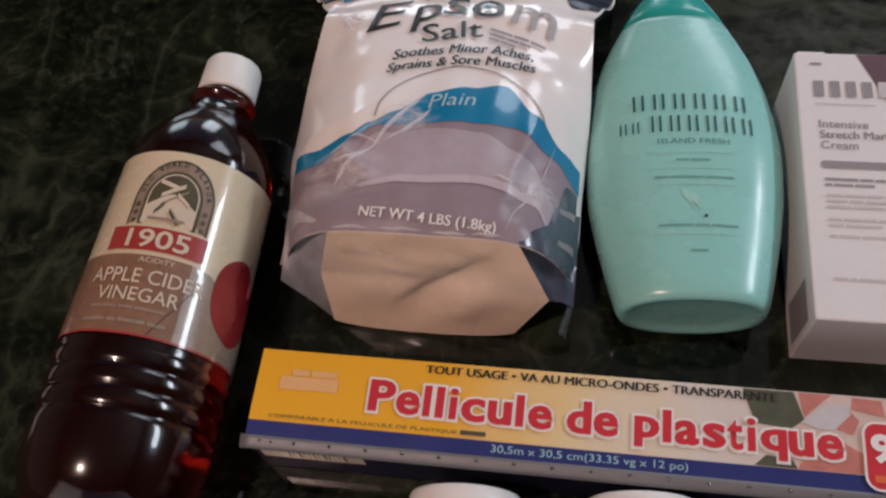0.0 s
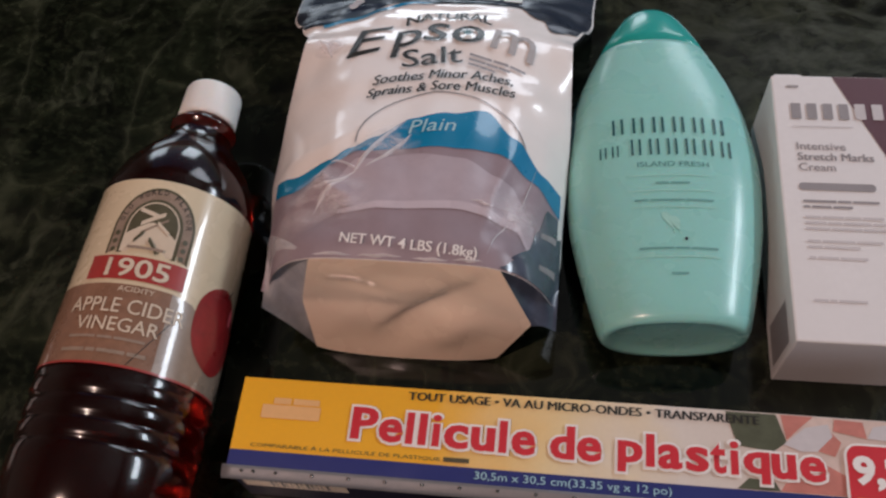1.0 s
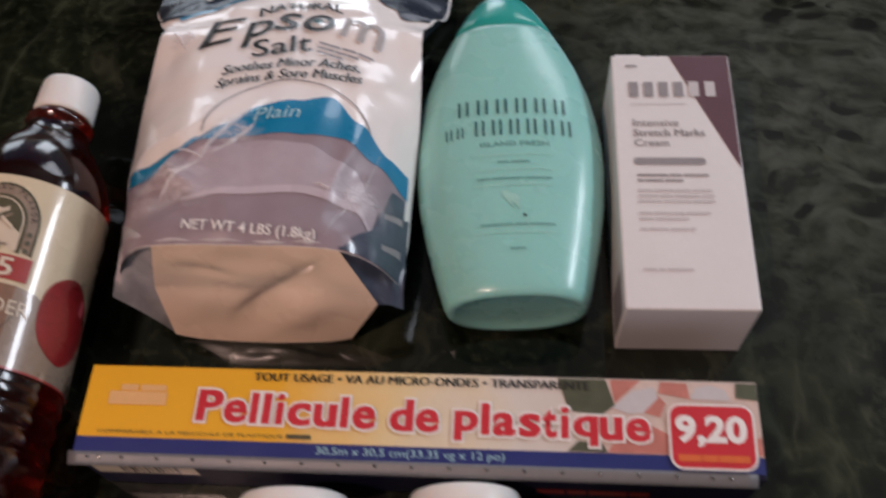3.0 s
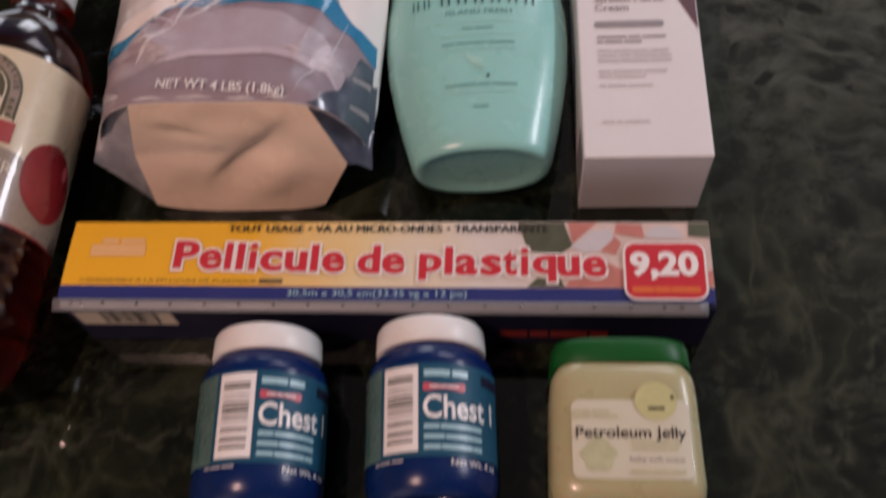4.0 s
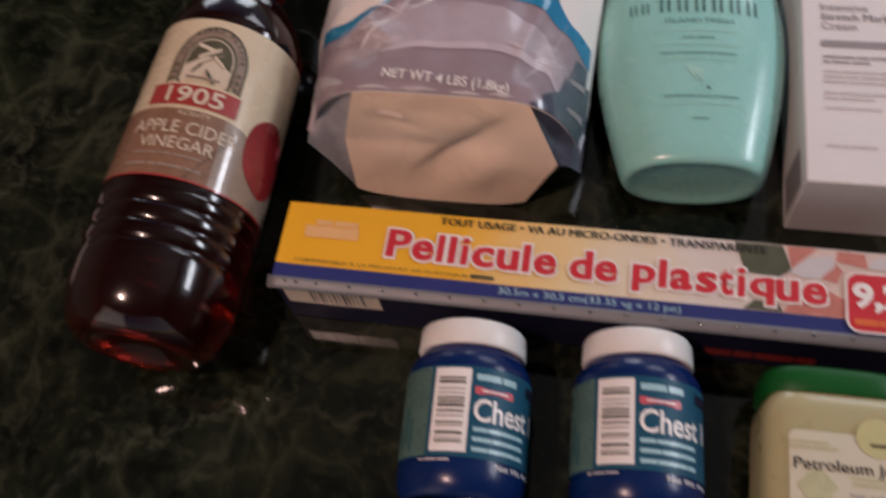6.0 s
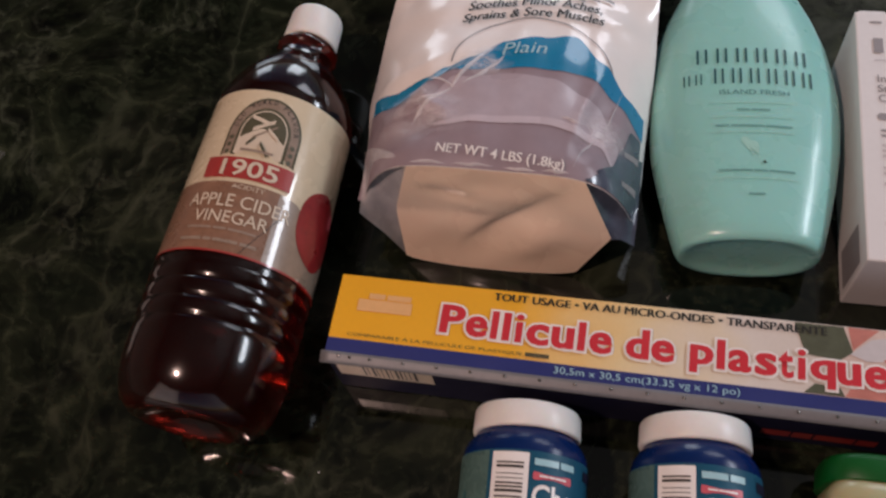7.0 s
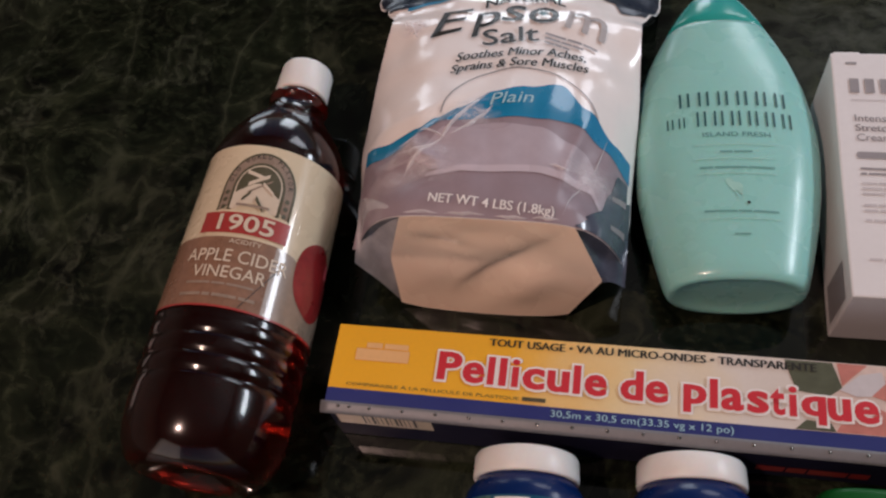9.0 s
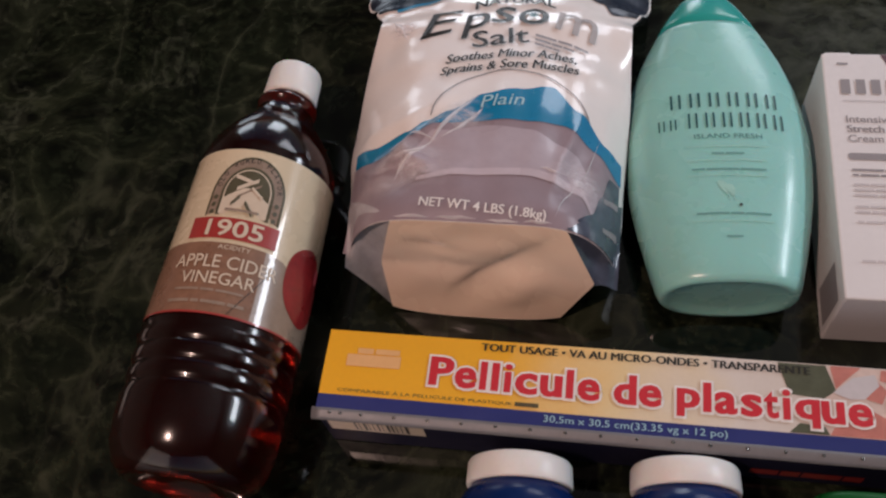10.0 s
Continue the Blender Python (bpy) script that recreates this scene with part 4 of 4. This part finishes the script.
    words("lettering", "Salt", face, 0.0570, 0.0895, 0.2092, 0.2208, INK_DARK, bag, 0.0014, 0.0, tilt=8, heavy=0.0004)
    words("lettering", "Soothes Minor Aches,", face, 0.0440, 0.1180, 0.1968, 0.2032, INK_DARK, bag, 0.0014, 0.0, shear=0.2, tilt=3.5, arch=0.0025, heavy=0.0003)
    words("lettering", "Sprains & Sore Muscles", face, 0.0420, 0.1200, 0.1892, 0.1958, INK_DARK, bag, 0.0014, 0.0, shear=0.2, tilt=4, arch=0.0025, heavy=0.0003)
    for i in range(3):
        bars("small_print", face, 0.0935, 0.108 + 0.008 * (2 - i), 0.2165 - 0.0032 * i, 0.2180 - 0.0032 * i, [3, 2, 2], INK_GREY, bag, 0.0014, tilt=-14)
    words("lettering", "Plain", face, 0.0680, 0.0920, 0.1680, 0.1750, INK_SKY, bag, 0.0014, 0.0, shear=0.25, tilt=8)
    words("lettering", "NET WT 4 LBS (1.8kg)", face, 0.0440, 0.1090, 0.1060, 0.1120, INK_WHITE, bag, 0.0018, 0.004, tilt=-3.2, heavy=0.0003)
    plain_row("brand_mark", face, 0.040, 0.118, 0.2665, 0.2745, 6, INK_WHITE, bag, 0.0012, 0.8)
    shape_print("pale_mark", face, oval(0.020, 0.2600, 0.0045, 0.0070, 16), (0.020, 0.2600), INK_PALE, bag, 0.0012, 2)


salt_bag()


# ---- vinegar bottle ----
def vinegar_bottle():
    R, SLIM = 0.0422, 0.965
    bottle = thing("vinegar_bottle", pose(-0.0600, -0.0430, 0, 0, 0, -1.2), "clear bottle of dark red cider vinegar, white cap", "bottle")
    prof = [(0.0070, 0.004), (0.0060, 0.014), (0.0020, 0.022), (0.0, 0.028), (0.0015, 0.0330), (0.006, 0.0378), (0.013, 0.0412), (0.021, 0.0430), (0.029, 0.0436)]
    prof += [(0.0365, 0.0437), (0.0400, 0.0434), (0.0412, 0.0428)]
    for i in range(3):
        a = 0.0422 + 0.0097 * i
        prof += [(a, 0.0423), (a + 0.0008, 0.0428), (a + 0.0022, 0.0434), (a + 0.0040, 0.0437), (a + 0.0057, 0.0437), (a + 0.0075, 0.0434), (a + 0.0089, 0.0428)]
    prof += [(0.0725, 0.0437), (0.0735, 0.0431), (0.1620, 0.0406), (0.1632, 0.0410), (0.1670, 0.0405), (0.1730, 0.0388), (0.1800, 0.0357), (0.1865, 0.0315), (0.1920, 0.0270), (0.1965, 0.0228), (0.2000, 0.0198), (0.2030, 0.0182), (0.2060, 0.0173), (0.2085, 0.0168), (0.2095, 0.0188), (0.2120, 0.0188), (0.2130, 0.0158), (0.2180, 0.0150)]

    def axis(v):
        return 0.0775 + (v - 0.0745) * (1.135 if v > 0.0745 else 1.04)

    def ring(a, r, n=72):
        return [(SLIM * r * math.cos(2 * math.pi * i / n), axis(a), R + SLIM * r * math.sin(2 * math.pi * i / n)) for i in range(n)]
    part("body", loft([ring(a, r) for a, r in prof]), VINEGAR, bottle, "clear plastic full of dark red vinegar")
    cap = [(0.2150, 0.0150), (0.2150, 0.0166), (0.2170, 0.0168), (0.2325, 0.0163), (0.2345, 0.0154), (0.2352, 0.010), (0.2353, 0.002)]
    bm = loft([[(x * (1 + 0.012 * (i % 2)), y, R + (z - R) * (1 + 0.012 * (i % 2))) for i, (x, y, z) in enumerate(ring(a, r, 96))] for a, r in cap])
    part("cap", bm, WHITE_CAP, bottle, "white ribbed screw cap")

    # u: round the bottle from its top, in metres; v: along the axis
    def skin(u, v, lift):
        a = (u + 0.0068) / 0.0412
        r = SLIM * (0.0432 - (v - 0.0735) * 0.0282) + lift
        return (r * math.sin(a), axis(v), R + r * math.cos(a))
    HALF = 0.094
    label = rect_print("label", skin, -HALF, HALF, 0.0745, 0.1612, CREAM, bottle, 0.0003, "cream paper label with a brown lower half", 60, 4)
    rect_print("label_edge", skin, -HALF, HALF, 0.0740, 0.0750, INK_RED, label, 0.0006, nx=60, ny=2)
    rect_print("brown_panel", skin, -0.094, 0.0200, 0.0750, 0.1095, BROWN, label, 0.0005, nx=50)
    taupe = [(0.0198, 0.0750), (0.094, 0.0750), (0.094, 0.0900), (0.060, 0.0960), (0.040, 0.1020), (0.030, 0.1080), (0.0198, 0.1095)]
    edge = []
    for (a, b), (c, d) in zip(taupe, taupe[1:] + taupe[:1]):
        k = max(1, round(math.hypot(c - a, d - b) / 0.004))
        edge += [(a + (c - a) * i / k, b + (d - b) * i / k) for i in range(k)]
    shape_print("taupe_panel", skin, edge, (0.050, 0.084), TAUPE, label, 0.0006, 8)
    bars("branch", skin, 0.0085, 0.0245, 0.0750, 0.0757, [1], INK_DARK, label, 0.0008, tilt=57)
    CU = 0.0020
    # arched emblem
    def arch_of(k, foot, top):
        w = 0.0205 * k
        return [(CU + w, foot)] + [(CU + w * math.cos(a), top - w + w * math.sin(a)) for a in span(0, math.pi, 19)] + [(CU - w, foot)]
    emblem = shape_print("emblem", skin, arch_of(1.0, 0.1235, 0.1570), (CU, 0.138), INK_OLIVE, label, 0.0005, 4)
    shape_print("emblem_rim", skin, arch_of(0.93, 0.1240, 0.1557), (CU, 0.138), TAUPE, emblem, 0.0007, 4)
    shape_print("emblem_rim", skin, arch_of(0.70, 0.1240, 0.1510), (CU, 0.138), INK_OLIVE, emblem, 0.0009, 4)
    shape_print("emblem_field", skin, arch_of(0.62, 0.1245, 0.1495), (CU, 0.137), INK_CREAM, emblem, 0.0011, 4)
    shape_print("emblem_field", skin, arch_of(0.58, 0.1335, 0.1488), (CU, 0.141), INK_OLIVE, emblem, 0.0012, 4)
    for k, (dx, cy, ln, wd, tilt, mt) in enumerate(((-0.006, 0.1370, 0.0120, 0.0022, 30, INK_CREAM), (-0.005, 0.1330, 0.0140, 0.0012, 35, TAUPE), (-0.008, 0.1440, 0.0100, 0.0020, -15, INK_CREAM), (0.000, 0.1300, 0.0080, 0.0022, -50, INK_OLIVE), (-0.007, 0.1285, 0.0060, 0.0020, 50, INK_OLIVE), (-0.009, 0.1258, 0.0170, 0.0014, 0, TAUPE), (0.002, 0.1385, 0.0080, 0.0016, -35, INK_CREAM))):
        bars("emblem_stroke", skin, CU + dx, CU + dx + ln * math.cos(radians(tilt)), cy, cy + wd, [1], mt, emblem, 0.0013 + 0.0001 * k, tilt=tilt)
    text, n = "OLD WORLD FLAVOR", 16
    for i, ch in enumerate(text):
        if ch == " ":
            continue
        a = radians(172 - 164 * i / (n - 1))
        rad = 0.0167
        cx, cy = CU + rad * math.cos(a), 0.1382 + rad * math.sin(a)
        words("emblem_letter", ch, skin, cx - 0.0010, cx + 0.0010, cy - 0.0014, cy + 0.0014, INK_DARK, emblem, 0.0010, 0.0, tilt=math.degrees(a) - 90)
    for sx in (-1, 1):
        for k in range(3):
            cx, cy = CU + sx * 0.0167, 0.1255 + 0.0040 * k
            shape_print("emblem_dot", skin, oval(cx, cy, 0.0013, 0.0013, 10), (cx, cy), INK_OLIVE, emblem, 0.0010, 1)
    band = rect_print("red_band", skin, CU - 0.0262, CU + 0.0218, 0.1115, 0.1225, INK_RED, label, 0.0009, nx=24)
    words("year", "1905", skin, CU - 0.0162, CU + 0.0140, 0.1126, 0.1213, INK_CREAM, band, 0.0013, 0.016)
    words("lettering", "ACIDITY", skin, CU - 0.0070, CU + 0.0100, 0.1062, 0.1085, INK_CREAM, label, 0.0008)
    words("lettering", "APPLE CIDER", skin, CU - 0.0285, CU + 0.0265, 0.0965, 0.1030, INK_CREAM, label, 0.0010, 0.004)
    words("lettering", "VINEGAR", skin, CU - 0.0220, CU + 0.0165, 0.0885, 0.0945, INK_CREAM, label, 0.0010, 0.004)
    bars("small_print", skin, CU - 0.024, CU + 0.012, 0.0850, 0.0862, [4, 2, 4], TAUPE, label, 0.0008)
    bars("small_print", skin, CU - 0.026, CU + 0.014, 0.0790, 0.0806, [3, 1, 3, 2], TAUPE, label, 0.0008)
    apple = shape_print("apple", skin, [(0.0500 + (0.0185 + 0.001 * math.cos(3 * a)) * math.cos(a), 0.1030 + (0.0200 - 0.002 * abs(math.cos(a))) * math.sin(a)) for a in span(0, 2 * math.pi * 35 / 36, 36)], (0.0500, 0.1030), APPLE, label, 0.0008, 5, "red apple print")
    shape_print("apple_gleam", skin, oval(0.0590, 0.1130, 0.0022, 0.0042, 16), (0.0590, 0.1130), INK_PINK, apple, 0.0011, 1)
    bars("apple_stem", skin, 0.052, 0.056, 0.1195, 0.1204, [1], INK_DARK, apple, 0.0011, tilt=50)


vinegar_bottle()


# ---- chest rub jars ----
def rub_jar():
    R = 0.0297
    jar = thing("rub_jar", pose(0.1080, -0.0938, 0, 0, 0, 3.0), "cobalt blue plastic jar of chest rub, white lid", "jar", "jars of chest rub")
    prof = [(0.0240, 0.002), (0.0236, 0.0160), (0.0215, 0.0195), (0.0100, 0.0222), (0.0020, 0.0236), (0.0, 0.0250), (0.0008, 0.0266), (0.0035, 0.0284), (0.0080, 0.0294), (0.0125, 0.0297), (0.0155, 0.0294), (0.0580, 0.0294), (0.0600, 0.0293), (0.0630, 0.0285), (0.0660, 0.0268), (0.0685, 0.0248), (0.0700, 0.0236), (0.0730, 0.0234), (0.076, 0.0232)]

    def ring(a, r, n=64):
        return [(r * math.cos(2 * math.pi * i / n), a, R + r * math.sin(2 * math.pi * i / n)) for i in range(n)]
    part("body", loft([ring(a, r) for a, r in prof]), JAR_BLUE, jar, "glossy cobalt blue plastic")
    lid = [(0.0705, 0.0236), (0.0705, 0.0254), (0.0715, 0.0258), (0.0812, 0.0255), (0.0829, 0.0245), (0.0835, 0.0230), (0.0836, 0.004)]
    bm = loft([[(x * (1 + 0.006 * (i % 2)), y, R + (z - R) * (1 + 0.006 * (i % 2))) for i, (x, y, z) in enumerate(ring(a, r, 120))] for a, r in lid])
    part("lid", bm, WHITE_CAP, jar, "white ribbed screw lid")

    def skin(u, v, lift):
        a = u / 0.0295
        r = 0.0295 + lift
        return (r * math.sin(a), v, R + r * math.cos(a))
    label = rect_print("label", skin, -0.060, 0.060, 0.0165, 0.0578, JAR_LABEL, jar, 0.0002, "teal printed label with a barcode", 50, 4)
    rect_print("pale_panel", skin, -0.050, -0.0150, 0.0168, 0.0573, JAR_MIST, label, 0.0004, nx=16)
    for i, (a, b) in enumerate(((0.020, 0.034), (0.024, 0.040), (0.021, 0.030))):
        rect_print("green_print", skin, -0.026 - 0.004 * i, -0.0245 - 0.004 * i, a, b, INK_TEAL, label, 0.0006, nx=2, ny=3)
    panel = rect_print("barcode_panel", skin, -0.0130, 0.0036, 0.0186, 0.0566, INK_WHITE, label, 0.0006, nx=8)
    y = 0.0225
    for w, g in ((2, 1), (1, 2), (3, 3), (1, 1), (2, 3), (1, 2), (2, 2), (3, 1), (2, 1), (2, 2), (1, 2), (1, 3), (3, 1), (2, 1)):
        rect_print("barcode_bar", skin, -0.0108, 0.0014, y, y + 0.00040 * w, INK_DARK, panel, 0.0009, nx=6, ny=2)
        y += 0.00040 * w + 0.00080 * g
    words("lettering", "Chest", skin, 0.0056, 0.0350, 0.0326, 0.0432, INK_WHITE, label, 0.0006, 0.02)
    bars("lettering_bar", skin, 0.0395, 0.0410, 0.0330, 0.0425, [1], INK_WHITE, label, 0.0006)
    bars("brand_mark", skin, 0.0060, 0.0260, 0.0515, 0.0545, [3, 2], INK_SKY, label, 0.0006)
    shape_print("pink_tab", skin, round_rect(0.0056, 0.0245, 0.0450, 0.0486, 0.0008, 3), (0.0150, 0.0468), INK_PINK, label, 0.0006, 2)
    bars("small_print", skin, 0.0085, 0.0215, 0.0464, 0.0472, [3, 2, 4], INK_WHITE, label, 0.0008)
    for yy, ln in ((0.0282, [2, 6]), (0.0238, [3, 6]), (0.0194, [3, 6, 2])):
        bars("small_print", skin, 0.0060, 0.0330, yy, yy + 0.0019, ln, INK_SKY, label, 0.0006, 0.15)
    bars("dark_tab", skin, 0.0340, 0.0480, 0.0500, 0.0545, [1], CARD_NAVY, label, 0.0006)
    words("lettering", "Net Wt. 4 oz", skin, 0.0175, 0.0420, 0.0128, 0.0153, INK_WHITE, jar, 0.0006, 0.01)
    bars("small_print", skin, -0.0180, -0.0030, 0.0146, 0.0154, [1, 2, 2], INK_PALE, jar, 0.0006)
    return jar


first_jar = rub_jar()
turned = pose(0.1865, -0.0893, 0, 0, 0, 3.0) @ pose(0, 0, 0.0297) @ pose(0, 0, 0, 0, -13.0, 0) @ pose(0, 0, -0.0297)
copy_thing(first_jar, turned)


# ---- petroleum jelly jar ----
def jelly_jar():
    W, T = 0.0356, 0.0255
    jar = thing("jelly_jar", pose(0.2713, -0.0915, 0, 0, 0, 0.6), "cream plastic jar of petroleum jelly, green lid", "jar")
    ZC = T + 0.0002

    def ring(y, w, t, n=72, p=4.8):
        pts = []
        for i in range(n):
            a = 2 * math.pi * i / n
            c, s = math.cos(a), math.sin(a)
            pts.append((w * math.copysign(abs(c) ** (2 / p), c), y, ZC + t * math.copysign(abs(s) ** (2 / p), s)))
        return pts
    prof = [(0.0030, 0.010, 0.006), (0.0028, 0.0225, 0.0150), (0.0004, 0.0250, 0.0172), (0.0, 0.0262, 0.0182), (0.0008, 0.0285, 0.0198), (0.0040, 0.0325, 0.0230), (0.0080, 0.0350, 0.0250), (0.0120, 0.0356, 0.0255), (0.0200, 0.0354, 0.0253), (0.0480, 0.0350, 0.0250), (0.0555, 0.0346, 0.0247), (0.0605, 0.0338, 0.0241), (0.0635, 0.0320, 0.0228), (0.0655, 0.0304, 0.0217), (0.0680, 0.0298, 0.0212)]
    prof = [(y, w * 0.94, t) for y, w, t in prof]
    part("body", loft([ring(*p) for p in prof]), JELLY, jar, "cream translucent plastic")
    lid = [(0.0655, 0.0300, 0.0216), (0.0655, 0.0318, 0.0232), (0.0663, 0.0322, 0.0236), (0.0750, 0.0316, 0.0230), (0.0772, 0.0306, 0.0222), (0.0780, 0.0285, 0.0204), (0.0782, 0.006, 0.006)]
    part("lid", loft([ring(y, w, t, 72, 3.4) for y, w, t in lid]), LID_GREEN, jar, "dark green screw lid")

    def face(u, v, lift):
        return (u, v, ZC + 0.0250 * (1 - abs(u / 0.0336) ** 4.8) ** (1 / 4.8) + lift + 0.0009)
    label = shape_print("label", face, round_rect(-0.0238, 0.0265, 0.0128, 0.0470, 0.0035), (0.0, 0.029), JELLY_LABEL, jar, 0.0003, 6, "ivory paper label with rounded corners")
    shape_print("round_seal", face, oval(0.0125, 0.0462, 0.0090, 0.0086, 28), (0.0125, 0.0462), INK_LIME, label, 0.0006, 3)
    bars("small_print", face, 0.0090, 0.0160, 0.0422, 0.0436, [1], INK_OLIVE, label, 0.0009)
    shape_print("dark_spot", face, oval(0.0195, 0.0480, 0.0009, 0.0009, 10), (0.0195, 0.0480), INK_DARK, label, 0.0009, 1)
    words("lettering", "Petroleum Jelly", face, -0.0222, 0.0245, 0.0285, 0.0348, INK_DARK, label, 0.0007, 0.012)
    bars("small_print", face, -0.0235, -0.0075, 0.0412, 0.0422, [3, 3], INK_SAGE, label, 0.0007)
    bars("small_print", face, -0.0235, -0.0040, 0.0390, 0.0400, [3, 4], INK_SAGE, label, 0.0007)
    blob = [(-0.0128 + (0.0070 + 0.0008 * math.cos(6 * a) + 0.0005 * math.sin(7 * a)) * math.cos(a), 0.0228 + (0.0070 + 0.0008 * math.sin(5 * a)) * math.sin(a)) for a in span(0, 2 * math.pi * 47 / 48, 48)]
    shape_print("pale_green_shape", face, blob, (-0.0128, 0.0228), INK_SAGE, label, 0.0006, 3)
    bars("small_print", face, 0.0005, 0.0220, 0.0275, 0.0285, [4, 3], INK_SAGE, label, 0.0007)
    bars("small_print", face, 0.0010, 0.0205, 0.0252, 0.0262, [3, 3, 2], INK_SAGE, label, 0.0007)
    words("lettering", "baby soft scent", face, 0.0000, 0.0230, 0.0195, 0.0220, INK_GREY, label, 0.0007, 0.01)
    bars("small_print", face, 0.0000, 0.0230, 0.0152, 0.0164, [4, 3, 3], INK_SAGE, label, 0.0007)


jelly_jar()


# ---- leaflet ----
def leaflet():
    sheet = thing("clear_packet", pose(-0.2570, 0.1270, 0, 0, 0, -17), "clear plastic packet with a white printed insert lying flat", "packet")

    def flat(u, v, lift):
        return (u, v, 0.0008 + lift + 0.0006 * math.sin(40 * u) * math.sin(30 * v))
    rect_print("sleeve", flat, -0.13, 0.0, -0.12, 0.0, SLEEVE, sheet, 0.0008, "clear film sleeve")
    rect_print("insert", flat, -0.12, -0.0030, -0.115, -0.0150, INK_WHITE, sheet, 0.0, "white printed card")
    bars("dark_print", flat, -0.10, -0.0085, -0.0215, -0.0175, [3, 2, 4], INK_DARK, sheet, 0.0004)


leaflet()


def crumb(x, y, r):
    bm = bmesh.new()
    bmesh.ops.create_icosphere(bm, subdivisions=2, radius=r)
    for v in bm.verts:
        v.co *= 1 + 0.35 * noise.noise(v.co * 900)
        v.co.z = max(-r * 0.4, v.co.z * 0.6) + r * 0.4
    ob = part("crumb", bm, INK_WHITE, None)
    ob.location = (x, y, 0)
    tagged(ob, "tiny white crumb on the dark marble", "crumb", "crumbs")


crumb(-0.0025, -0.0472, 0.0005)
